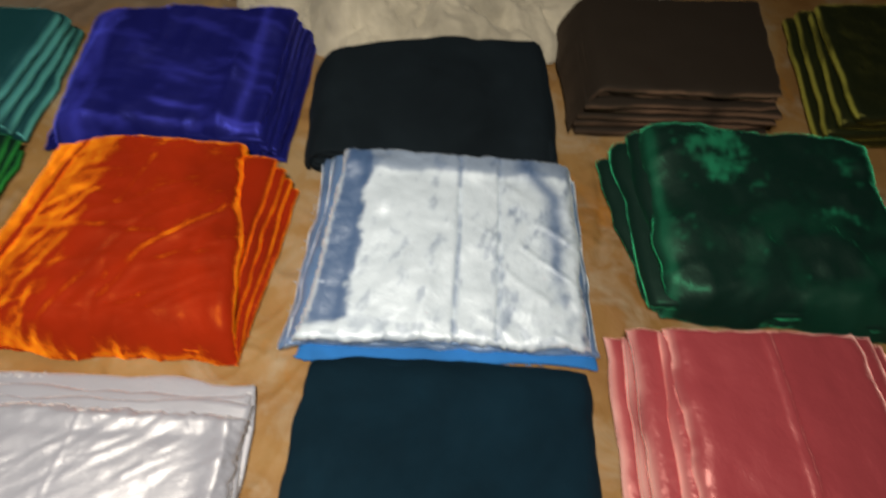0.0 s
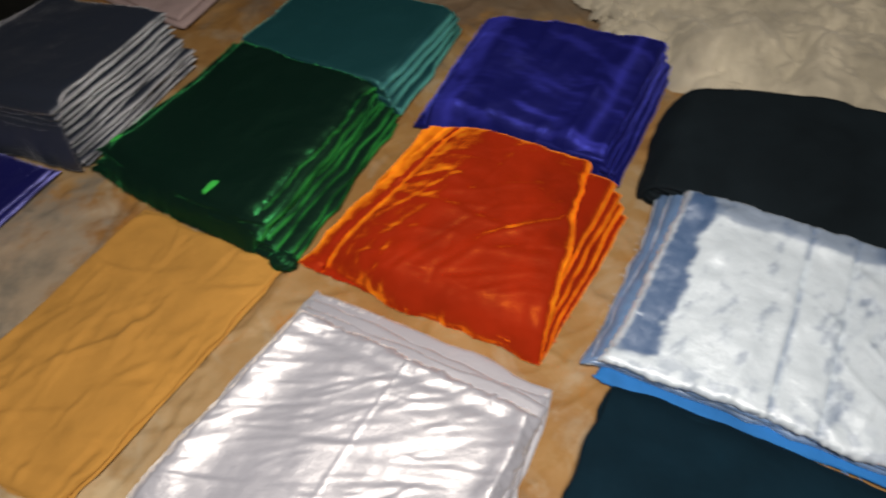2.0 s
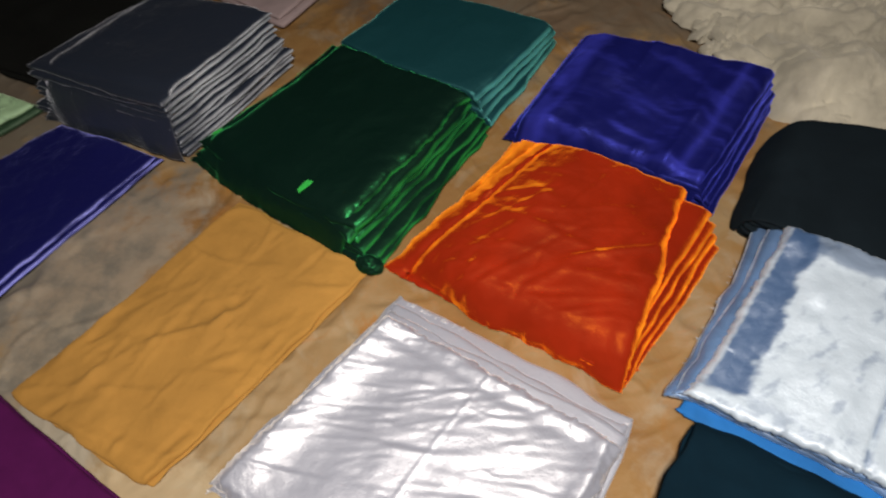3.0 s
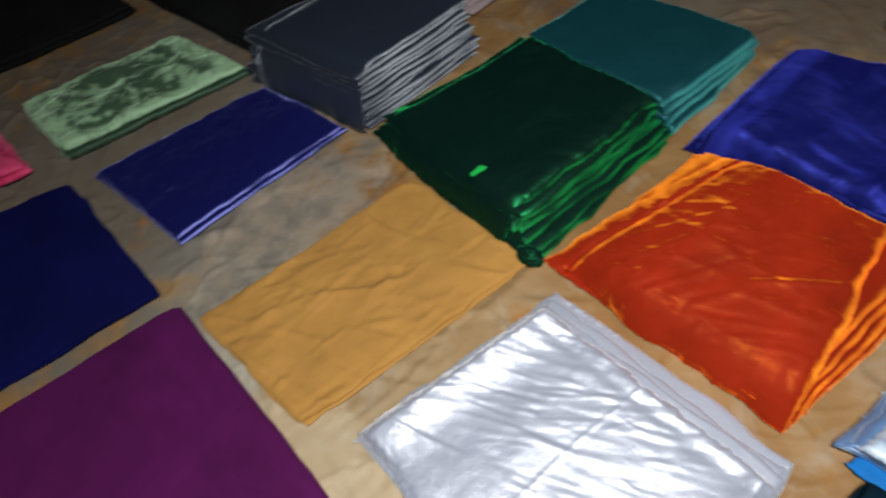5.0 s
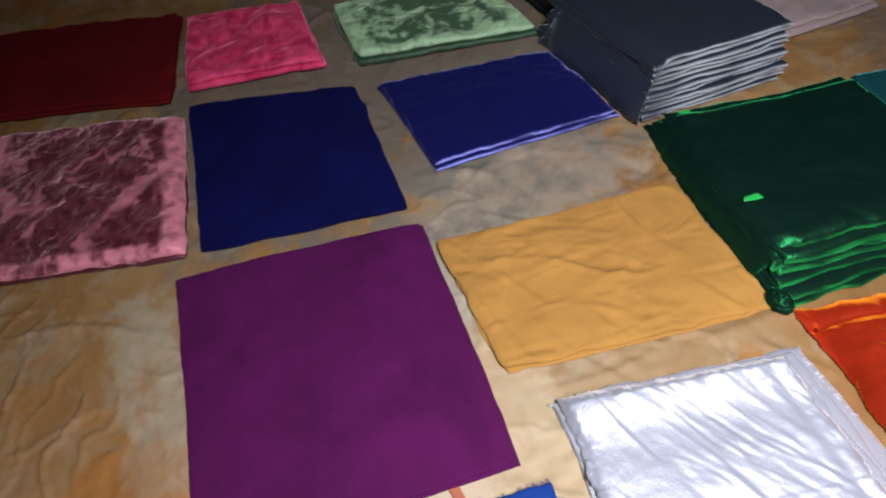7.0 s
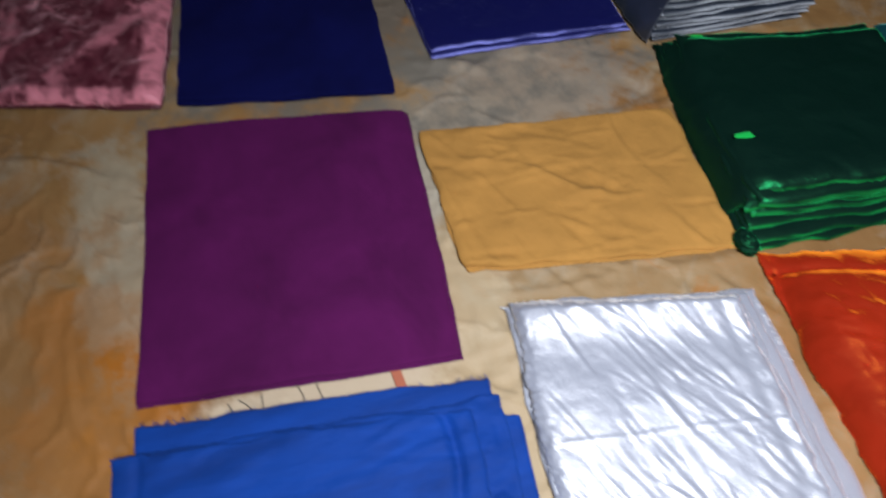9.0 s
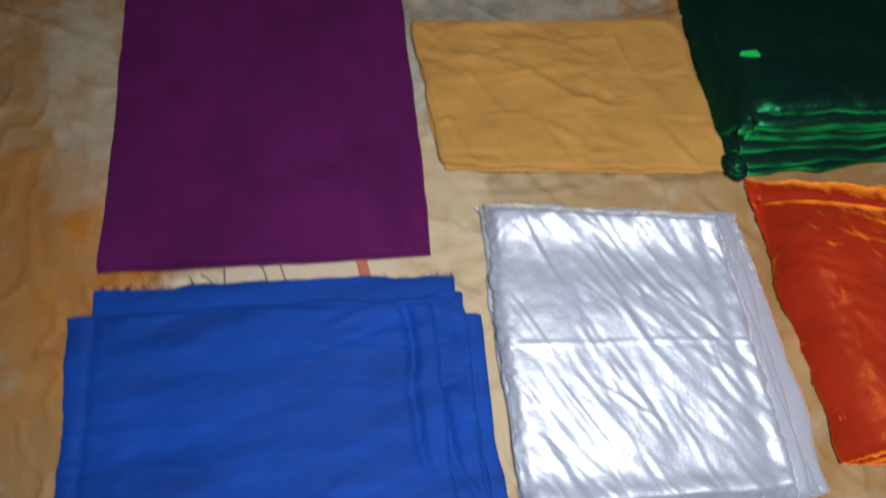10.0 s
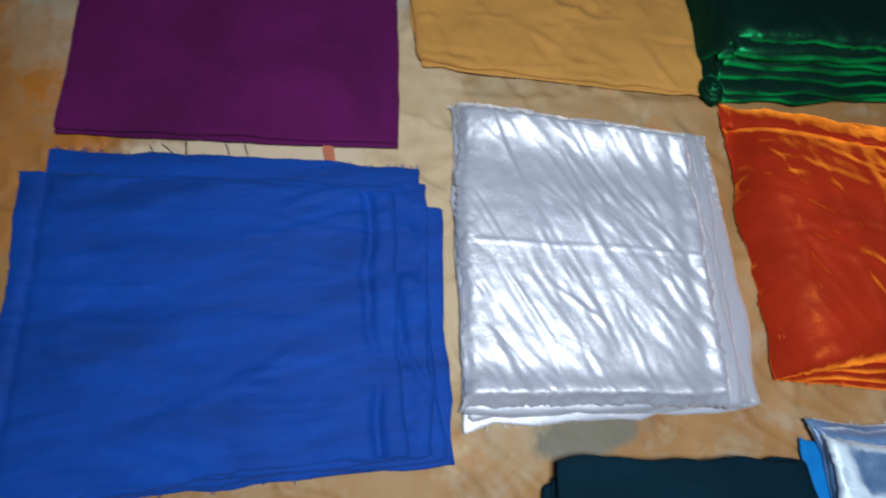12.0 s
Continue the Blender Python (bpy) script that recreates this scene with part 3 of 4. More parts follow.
def ice_sheen(x, y, u, v):
    """White sheen painted over the middle; duller steel blue along the folded margins, the shaded pressed lines and in
    small scuffs.
    """
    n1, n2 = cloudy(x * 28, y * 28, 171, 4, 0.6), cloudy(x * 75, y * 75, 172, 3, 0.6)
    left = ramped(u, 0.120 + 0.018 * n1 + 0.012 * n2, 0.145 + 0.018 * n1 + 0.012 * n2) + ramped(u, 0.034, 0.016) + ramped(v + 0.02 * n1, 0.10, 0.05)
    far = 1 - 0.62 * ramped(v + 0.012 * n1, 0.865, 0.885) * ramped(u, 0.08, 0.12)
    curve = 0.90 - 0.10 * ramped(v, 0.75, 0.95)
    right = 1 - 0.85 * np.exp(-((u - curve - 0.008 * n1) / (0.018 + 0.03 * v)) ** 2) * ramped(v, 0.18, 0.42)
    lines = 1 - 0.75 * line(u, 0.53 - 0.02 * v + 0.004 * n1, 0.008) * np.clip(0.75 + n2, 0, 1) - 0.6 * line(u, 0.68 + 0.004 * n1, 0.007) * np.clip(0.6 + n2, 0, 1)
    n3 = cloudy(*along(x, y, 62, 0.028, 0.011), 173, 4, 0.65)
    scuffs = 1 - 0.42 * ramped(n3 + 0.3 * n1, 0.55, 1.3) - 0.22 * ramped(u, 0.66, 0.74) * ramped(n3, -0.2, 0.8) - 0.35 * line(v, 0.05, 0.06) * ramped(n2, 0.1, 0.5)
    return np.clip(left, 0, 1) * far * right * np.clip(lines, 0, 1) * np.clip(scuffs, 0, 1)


# Bands and streaks of sheen on the indigo velvet, painted into its colour
def indigo_sheen(x, y, u, v):
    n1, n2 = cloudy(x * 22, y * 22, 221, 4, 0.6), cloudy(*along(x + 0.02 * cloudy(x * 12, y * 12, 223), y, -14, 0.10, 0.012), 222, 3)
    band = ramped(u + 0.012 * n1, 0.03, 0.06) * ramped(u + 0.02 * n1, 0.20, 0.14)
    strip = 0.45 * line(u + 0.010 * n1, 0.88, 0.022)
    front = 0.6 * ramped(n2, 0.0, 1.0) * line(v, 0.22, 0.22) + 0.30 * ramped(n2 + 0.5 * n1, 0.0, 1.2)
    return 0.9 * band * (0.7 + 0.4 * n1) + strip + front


# Ragged patches where the emerald velvet shines, put into the base colour
def emerald_sheen(x, y, u, v):
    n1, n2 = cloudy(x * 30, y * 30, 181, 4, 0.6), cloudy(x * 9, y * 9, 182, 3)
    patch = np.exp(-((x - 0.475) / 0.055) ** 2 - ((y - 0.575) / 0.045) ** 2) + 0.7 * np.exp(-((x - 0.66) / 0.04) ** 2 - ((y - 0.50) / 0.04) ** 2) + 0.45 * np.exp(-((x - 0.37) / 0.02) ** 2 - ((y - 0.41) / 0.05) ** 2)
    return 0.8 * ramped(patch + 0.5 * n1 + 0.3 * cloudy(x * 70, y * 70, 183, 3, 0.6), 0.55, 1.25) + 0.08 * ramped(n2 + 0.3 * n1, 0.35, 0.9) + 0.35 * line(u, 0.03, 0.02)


# Mottle of the crushed rose pile, with sheen painted pale along edges and streaks
def rose_sheen(x, y, u, v):
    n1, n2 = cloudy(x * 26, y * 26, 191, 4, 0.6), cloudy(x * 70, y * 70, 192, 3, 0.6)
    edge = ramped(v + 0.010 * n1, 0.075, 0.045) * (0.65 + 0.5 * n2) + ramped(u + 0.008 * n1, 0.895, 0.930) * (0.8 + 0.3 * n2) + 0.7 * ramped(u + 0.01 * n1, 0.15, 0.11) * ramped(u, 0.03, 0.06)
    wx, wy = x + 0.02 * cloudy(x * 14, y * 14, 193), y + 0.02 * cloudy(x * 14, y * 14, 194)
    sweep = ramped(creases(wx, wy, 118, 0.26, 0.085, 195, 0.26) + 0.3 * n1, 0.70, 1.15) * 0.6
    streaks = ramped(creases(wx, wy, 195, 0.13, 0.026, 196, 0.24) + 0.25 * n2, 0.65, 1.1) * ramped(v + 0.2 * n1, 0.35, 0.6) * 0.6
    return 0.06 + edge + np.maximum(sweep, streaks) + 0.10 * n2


# Crushed sage pile: random mottle, and a border of sheen painted as pale colour
def sage_sheen(x, y, u, v):
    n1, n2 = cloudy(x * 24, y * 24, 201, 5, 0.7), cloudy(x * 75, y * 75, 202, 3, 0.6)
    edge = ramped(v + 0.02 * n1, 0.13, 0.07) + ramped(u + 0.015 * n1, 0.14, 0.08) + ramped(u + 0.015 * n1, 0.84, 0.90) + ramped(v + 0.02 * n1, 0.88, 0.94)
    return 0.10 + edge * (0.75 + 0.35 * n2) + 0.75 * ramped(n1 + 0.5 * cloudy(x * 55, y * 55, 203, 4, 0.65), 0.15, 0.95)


def yellow_wrinkles(x, y, u, v):
    k = np.clip(0.3 + cloudy(x * 8 + 3, y * 8, 81), 0, 1)
    return 0.0030 * ridged(*along(x, y, 60, 0.08, 0.026), 80, 3) * k + 0.0040 * creases(x, y, 84, 0.14, 0.022, 85, 0.13) * k + pleats(x, y, (-0.80, 0.04, -0.50, 0.40), 70, 22, 30, 0.09, 0.0040, 0.0024, 83) + 0.0035 * creases(x, y, 20, 0.16, 0.04, 84) * (1 - k) + 0.0015 * cloudy(x * 18, y * 18, 82) + 0.003 * line(u + 0.15 * v, 0.1, 0.02)


def blue_wrinkles(x, y, u, v):
    k = np.clip(0.4 + cloudy(x * 6, y * 6, 91), 0, 1)
    strip = 0.93 + 0.012 * cloudy(x * 14, y * 14, 94)
    frill = -0.0085 * line(u, strip, 0.012) * np.clip(0.6 + 1.2 * field(x * 24, y * 24, 95), 0, 1)
    return pleats(x, y, (-0.48, -0.43, -0.14, -0.06), 84, 9, 30, 0.16, 0.0060, 0.0022, 93) + frill - 0.003 * line(u, 0.035 + 0.04 * v, 0.012) + 0.0022 * ridged(*along(x, y, 82, 0.18, 0.030), 90, 2) * k + 0.0012 * cloudy(x * 12, y * 12, 92)


def frayed_strip(x, y, u, v):
    return (-0.0060 * creases(x + 0.02 * cloudy(x * 20, y * 20, 96), y, 4, 0.12, 0.030, 97, 0.2) + 0.0028 * cloudy(x * 45, y * 45, 98)) * ramped(u, 0.85, 0.9)


def green_wrinkles(x, y, u, v):
    return 0.003 * ridged(*along(x, y, 30, 0.10, 0.05), 33, 2) * np.clip(0.4 + cloudy(x * 7, y * 7, 36), 0, 1)


def pink_wrinkles(x, y, u, v):
    return 0.0018 * cloudy(x * 14, y * 14, 101) + 0.004 * line(u, 0.5, 0.012)


# ---- the cloths, row by row ----
cloth_stack("orange_cloth_stack", "pile of glossy orange velvet cloth folded in layers", ORANGE,
            [(-0.462, 0.408), (-0.127, 0.354), (-0.072, 0.580), (-0.375, 0.650)], [(-0.415, 0.420), (-0.169, 0.367), (-0.130, 0.620), (-0.338, 0.635)],
            [0.046, 0.042, 0.060, 0.084], 5, 11, orange_wrinkles, 0.006, 0.0032, 0.004, wobble=0.0035, bow=(0.006, 0.004, -0.004, 0), drape=(0,), hang={0: ((-0.466, 0.400), (-0.132, 0.350))}, hem=0.040, roll=0.016, ragged=0.0010, slump={1: (0.022, 0.009), 3: (0.100, 0.029, 1)}, corner=-0.015,
            quads={0: [(-0.448, 0.421), (-0.127, 0.354), (-0.072, 0.580), (-0.375, 0.650)], 1: [(-0.446, 0.426), (-0.131, 0.358), (-0.078, 0.588), (-0.378, 0.652)], 2: [(-0.440, 0.432), (-0.136, 0.366), (-0.084, 0.596), (-0.372, 0.650)],
                   3: [(-0.432, 0.440), (-0.144, 0.376), (-0.094, 0.603), (-0.362, 0.648)]})
cloth_stack("ice_blue_cloth_stack", "pile of shiny ice-blue satin cloth with pressed fold lines", ICE,
            [(-0.068, 0.350), (0.268, 0.310), (0.285, 0.560), (-0.008, 0.615)], [(-0.066, 0.362), (0.256, 0.323), (0.282, 0.568), (-0.006, 0.611)],
            [0.036, 0.034, 0.056, 0.056], 4, 12, ice_wrinkles, 0.004, 0.003, 0.006, layer_mats={0: AZURE, 1: ICE_SIDE, 2: ICE_SIDE}, quads={1: [(-0.082, 0.364), (0.268, 0.325), (0.292, 0.566), (-0.034, 0.622)], 2: [(-0.076, 0.364), (0.262, 0.326), (0.286, 0.570), (-0.020, 0.616)]}, roll=0.010, corner=-0.010, ragged=0.0020, slump={1: (0.04, 0.012), 3: (0.04, 0.010)}, nap=ice_sheen)
cloth_stack("indigo_cloth_stack", "pile of shiny indigo blue velvet folded square", NAVY_FAR,
            [(-0.405, 0.672), (-0.086, 0.634), (-0.050, 0.862), (-0.360, 0.874)], [(-0.385, 0.672), (-0.118, 0.634), (-0.068, 0.834), (-0.338, 0.836)],
            [0.046, 0.050, 0.097, 0.102], 6, 13, draped(0.007, 75, 0.16, 0.06, 15, 0.001), 0.005, 0.004, corner=-0.012, drape=(0,), roll=0.009, slump={1: (0.02, 0.008), 3: (0.05, 0.022)}, nap=indigo_sheen)
cloth_stack("black_cloth_stack", "pile of matte blue-black cloth with rounded corners", BLACK,
            [(-0.058, 0.612), (0.272, 0.572), (0.290, 0.775), (-0.045, 0.782)], [(-0.052, 0.612), (0.268, 0.572), (0.276, 0.768), (-0.022, 0.778)],
            [0.044, 0.044, 0.084, 0.066], 6, 14, soft(0.002, 0.08, 16), 0.003, 0.01, 0.008, corner=0.06, bow=(0, 0, 0.020, 0), drape=(1, 3), roll=0.012)
cloth_stack("petrol_cloth_stack", "pile of matte dark petrol-blue cloth", DARK_TEAL,
            [(-0.078, 0.075), (0.224, 0.040), (0.252, 0.305), (-0.052, 0.345)], [(-0.100, 0.090), (0.222, 0.045), (0.250, 0.300), (-0.050, 0.338)],
            [0.030, 0.030, 0.030, 0.030], 4, 15, soft(0.0012, 0.06, 18), 0.003, 0.008, 0.006, corner=0.03, drape=(1, 2))
cloth_stack("dark_brown_cloth_stack", "tall pile of dark brown velvet cloth", BROWN,
            [(0.315, 0.662), (0.600, 0.642), (0.632, 0.860), (0.335, 0.876)], [(0.327, 0.664), (0.585, 0.642), (0.626, 0.840), (0.347, 0.865)],
            [0.090, 0.090, 0.090, 0.090], 7, 16, soft(0.002, 0.08, 21), 0.006, 0.01, 0.006, corner=-0.008, drape=(3,), rim=edge_highlights(0, 0.0016))
cloth_stack("emerald_cloth_stack", "pile of shiny dark emerald velvet with a loose flap", EMERALD,
            [(0.346, 0.374), (0.640, 0.322), (0.690, 0.570), (0.328, 0.610)], [(0.362, 0.388), (0.640, 0.330), (0.685, 0.570), (0.382, 0.626)],
            [0.050, 0.050, 0.066, 0.068], 4, 17, draped(0.006, 20, 0.09, 0.06, 24, 0.001), 0.008, 0.005, wobble=0.005, drape=(0,), roll=0.012, slump={3: (0.05, 0.02)}, nap=emerald_sheen)
cloth_stack("olive_cloth_stack", "pile of olive green velvet with fold-edge highlights painted in", OLIVE,
            [(0.664, 0.625), (0.950, 0.590), (1.000, 0.860), (0.728, 0.900)], [(0.690, 0.615), (0.950, 0.590), (1.000, 0.850), (0.738, 0.860)],
            [0.070, 0.070, 0.070, 0.070], 4, 18, soft(0.002, 0.08, 27), 0.008, 0.01, rim=edge_highlights(3))
cloth_stack("coral_pink_cloth_stack", "pile of shiny coral pink velvet folded in layers", PINK,
            [(0.248, 0.040), (0.575, 0.000), (0.625, 0.296), (0.282, 0.346)], [(0.302, 0.045), (0.530, 0.005), (0.542, 0.306), (0.338, 0.334)],
            [0.060, 0.060, 0.060, 0.060], 5, 19, pink_wrinkles, 0.007, 0.005, wobble=0.003, roll=0.014, slump={3: (0.025, 0.012)}, corner=-0.010, rim=edge_highlights(3, 0.0045))
cloth_stack("white_cloth_stack", "pile of crinkled white satin cloth", WHITE,
            [(-0.506, 0.067), (-0.140, 0.010), (-0.106, 0.322), (-0.422, 0.362)], [(-0.502, 0.070), (-0.158, 0.012), (-0.112, 0.280), (-0.418, 0.324)],
            [0.020, 0.016, 0.022, 0.030], 4, 20, white_wrinkles, 0.004, 0.0024, 0.005, roll=0.009, ragged=0.0020, slump={1: (0.014, 0.005)}, corner=-0.012)
cloth_stack("bottle_green_cloth_stack", "thick pile of dark bottle-green velvet with fold-edge highlights painted in", GREEN,
            [(-0.845, 0.463), (-0.472, 0.384), (-0.428, 0.664), (-0.716, 0.716)], [(-0.820, 0.476), (-0.524, 0.420), (-0.453, 0.668), (-0.710, 0.712)],
            [0.042, 0.058, 0.082, 0.078], 7, 22, green_wrinkles, 0.008, 0.005, 0.006, wobble=0.004, wave=0.0018, bow=(0.008, 0.0, 0, 0), drape=(0, 3), hem=0.03, roll=0.011, ragged=0.0016, slump={1: (0.03, 0.010)}, corner=-0.010, rim=edge_highlights(1))
cloth_stack("teal_cloth_stack", "pile of teal velvet with fold-edge highlights painted in", TEAL,
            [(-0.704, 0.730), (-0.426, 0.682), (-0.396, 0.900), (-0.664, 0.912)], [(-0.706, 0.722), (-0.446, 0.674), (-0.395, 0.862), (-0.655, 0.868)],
            [0.074, 0.074, 0.084, 0.084], 4, 23, soft(0.002, 0.1, 36), 0.005, 0.01, roll=0.011, slump={1: (0.03, 0.010)}, corner=-0.010, rim=edge_highlights(1))
cloth_stack("slate_grey_cloth_stack", "tall pile of slate grey velvet with many fold-edge highlights painted in", GREY,
            [(-1.165, 0.450), (-0.858, 0.462), (-0.815, 0.712), (-1.080, 0.720)], [(-1.150, 0.480), (-0.860, 0.472), (-0.816, 0.702), (-1.056, 0.690)],
            [0.106, 0.118, 0.118, 0.112], 12, 24, soft(0.002, 0.1, 39), 0.005, 0.01, wobble=0.003, wave=0.001, drape=(0, 3), hem=0.035, roll=0.010, ragged=0.001, corner=-0.010, rim=edge_highlights(1, 0.0009))
cloth_stack("royal_blue_cloth", "folded royal blue velvet with a shiny fold edge", ROYAL,
            [(-0.950, 0.122), (-0.890, 0.440), (-1.112, 0.444), (-1.222, 0.126)], [(-0.956, 0.124), (-0.898, 0.436), (-1.110, 0.440), (-1.218, 0.128)],
            [0.016, 0.016, 0.016, 0.014], 2, 25, soft(0.0015, 0.08, 42), 0.003, 0.005, 0.006, roll=0.014, corner=-0.006, rim=edge_highlights(0, 0.0022))
cloth_stack("mustard_cloth", "single folded mustard yellow cotton cloth with creases", YELLOW,
            [(-0.572, 0.036), (-0.476, 0.392), (-0.722, 0.420), (-0.818, 0.051)], [(-0.576, 0.038), (-0.478, 0.390), (-0.722, 0.418), (-0.816, 0.053)],
            [0.008, 0.006, 0.006, 0.008], 2, 26, yellow_wrinkles, 0.002, 0.004, 0.004)
cloth_stack("purple_cloth", "folded matte purple cloth lying flat", PURPLE,
            [(-0.540, -0.390), (-0.463, -0.006), (-0.858, 0.050), (-0.970, -0.330)], [(-0.543, -0.387), (-0.467, -0.008), (-0.860, 0.048), (-0.968, -0.328)],
            [0.013, 0.011, 0.012, 0.014], 2, 27, soft(0.0012, 0.12, 45), 0.003, 0.008, 0.005, corner=0.004, wobble=0.0015, wave=0.001)
cloth_stack("cobalt_cloth_stack", "pile of cobalt blue cotton with frayed cut edges", BLUE,
            [(-0.140, -0.440), (-0.107, -0.006), (-0.380, 0.030), (-0.484, -0.400)], [(-0.146, -0.446), (-0.124, -0.052), (-0.402, -0.020), (-0.482, -0.412)],
            [0.030, 0.028, 0.028, 0.030], 4, 28, blue_wrinkles, 0.003, 0.004, 0.004, corner=0.006, ragged=0.0008, wave=0.001,
            quads={1: [(-0.142, -0.442), (-0.112, -0.014), (-0.430, 0.014), (-0.516, -0.390)], 2: [(-0.142, -0.442), (-0.118, -0.026), (-0.404, 0.018), (-0.486, -0.408)]}, under=frayed_strip)
cloth_stack("navy_cloth", "folded matte navy blue cloth lying flat", NAVY,
            [(-1.006, -0.282), (-0.902, 0.046), (-1.252, 0.092), (-1.406, -0.222)], [(-1.008, -0.280), (-0.904, 0.044), (-1.250, 0.090), (-1.402, -0.220)],
            [0.010, 0.010, 0.010, 0.010], 2, 29, soft(0.001, 0.12, 48), 0.002, 0.01, 0.004)
cloth_stack("sage_cloth", "folded pale sage green crushed velvet", MINT,
            [(-1.308, 0.120), (-1.172, 0.465), (-1.420, 0.455), (-1.540, 0.142)], [(-1.312, 0.124), (-1.178, 0.460), (-1.410, 0.452), (-1.530, 0.146)],
            [0.030, 0.026, 0.030, 0.030], 2, 30, soft(0.005, 0.05, 51), 0.003, 0.004, 0.010, nap=sage_sheen)
cloth_stack("hot_pink_cloth", "folded hot pink crushed velvet", HOT_PINK,
            [(-1.450, -0.212), (-1.349, 0.066), (-1.610, 0.092), (-1.720, -0.156)], [(-1.454, -0.208), (-1.353, 0.062), (-1.604, 0.088), (-1.710, -0.152)],
            [0.030, 0.026, 0.030, 0.030], 2, 31, soft(0.005, 0.05, 54), 0.003, 0.006, 0.010)
cloth_stack("dark_red_cloth", "folded matte dark red cloth", RED,
            [(-1.684, -0.727), (-1.438, -0.246), (-1.766, -0.161), (-2.020, -0.640)], [(-1.688, -0.724), (-1.442, -0.244), (-1.762, -0.163), (-2.016, -0.640)],
            [0.020, 0.020, 0.020, 0.020], 2, 32, soft(0.0015, 0.1, 57), 0.003, 0.012)
cloth_stack("dusty_rose_cloth", "folded dusty rose crushed velvet", ROSE,
            [(-1.165, -0.690), (-1.008, -0.301), (-1.372, -0.232), (-1.560, -0.620)], [(-1.170, -0.686), (-1.014, -0.303), (-1.368, -0.236), (-1.554, -0.618)],
            [0.020, 0.020, 0.020, 0.020], 2, 33, draped(0.006, 20, 0.16, 0.06, 60, 0.001), 0.003, 0.004, 0.012, roll=0.02, nap=rose_sheen, slump={0: (0.03, 0.010), 1: (0.03, 0.010)})
# Two flat dark sheets, added to darken the far left of the floor
cloth_stack("dark_sheet", "wide flat dark sheet added at the far left", CHARCOAL,
            [(-2.150, 0.530), (-1.215, 0.505), (-1.170, 0.860), (-2.100, 0.980)], [(-2.146, 0.534), (-1.220, 0.509), (-1.176, 0.856), (-2.096, 0.976)],
            [0.024, 0.024, 0.024, 0.024], 2, 35, soft(0.003, 0.10, 66), 0.004, 0.014)
cloth_stack("dark_sheet", "flat dark sheet added behind the sage velvet", CHARCOAL,
            [(-2.300, -0.080), (-1.760, 0.110), (-1.610, 0.480), (-2.250, 0.500)], [(-2.296, -0.076), (-1.765, 0.113), (-1.615, 0.476), (-2.246, 0.496)],
            [0.022, 0.022, 0.022, 0.022], 2, 36, soft(0.003, 0.10, 67), 0.004, 0.014)
cloth_stack("mauve_cloth", "folded pale mauve cotton cloth", MAUVE,
            [(-1.130, 0.845), (-0.888, 0.792), (-0.862, 0.985), (-1.120, 1.060)], [(-1.126, 0.850), (-0.896, 0.800), (-0.870, 0.980), (-1.116, 1.054)],
            [0.020, 0.020, 0.020, 0.020], 2, 34, soft(0.002, 0.06, 63), 0.004, 0.01)


def crumpled_fleece():
    """A loose heap of cream fleece: soft lumps on lumps, with an uneven outline."""
    n_a, n_r = 620, 210
    A, R = np.meshgrid(np.linspace(0, 2 * math.pi, n_a, endpoint=False), np.linspace(0.002, 1, n_r))
    cx, cy = 0.19, 1.20
    reach = 1 + 0.13 * cloudy(2 + 1.9 * np.cos(A), 2 + 1.9 * np.sin(A), 70, 5, 0.62)
    X = cx + 0.46 * reach * R * np.cos(A)
    Y = cy + 0.41 * reach * R * np.sin(A)
    dome = np.clip(1 - R ** 5, 0, 1) ** 0.55
    wx, wy = X + 0.03 * cloudy(X * 11, Y * 11, 71), Y + 0.03 * cloudy(X * 11, Y * 11, 72)
    puff = 0.55 + 0.5 * cloudy(wx * 12, wy * 12, 75, 3, 0.55)
    crumple = ridged(wx * 16 + 0.4 * cloudy(X * 25, Y * 25, 74), wy * 16, 76, 2, 0.5)
    Z = dome * (0.034 + 0.040 * puff + 0.005 * crumple + 0.002 * cloudy(X * 60, Y * 60, 77, 3, 0.5))
    X, Y = X + 0.006 * cloudy(X * 24, Y * 24, 78, 2), Y + 0.006 * cloudy(X * 24, Y * 24, 79, 2)
    k = np.arange(n_a * n_r).reshape(n_r, n_a)
    k2 = np.roll(k, -1, axis=1)
    f = np.stack([k[:-1], k[1:], k2[1:], k2[:-1]], -1).reshape(-1, 4).tolist()
    f.append(k[0][::-1].tolist())
    return sheet_mesh("crumpled_fleece", np.stack([X, Y, np.maximum(Z, 0.0005)], -1).reshape(-1, 3).tolist(), f, CREAM)


def fleece_tuft(rng):
    """One soft lump of fleece, flattened and uneven."""
    A, B = np.meshgrid(np.linspace(0, 2 * math.pi, 36, endpoint=False), np.linspace(0.03, math.pi - 0.03, 18))
    ux, uy, uz = np.sin(B) * np.cos(A), np.sin(B) * np.sin(A), np.cos(B)
    o = rng.uniform(0, 50)
    rad = 1 + 0.34 * cloudy(ux * 1.8 + o, uy * 1.8 + uz, 95, 4, 0.6)
    a, b, c = rng.uniform(0.022, 0.052), rng.uniform(0.016, 0.032), rng.uniform(0.012, 0.022)
    k = np.arange(A.size).reshape(A.shape)
    k2 = np.roll(k, -1, axis=1)
    f = np.stack([k[:-1], k[1:], k2[1:], k2[:-1]], -1).reshape(-1, 4).tolist() + [k[0].tolist(), k[-1][::-1].tolist()]
    return sheet_mesh("fleece_tuft", np.stack([a * rad * ux, b * rad * uy, c * rad * uz], -1).reshape(-1, 3).tolist(), f, CREAM)


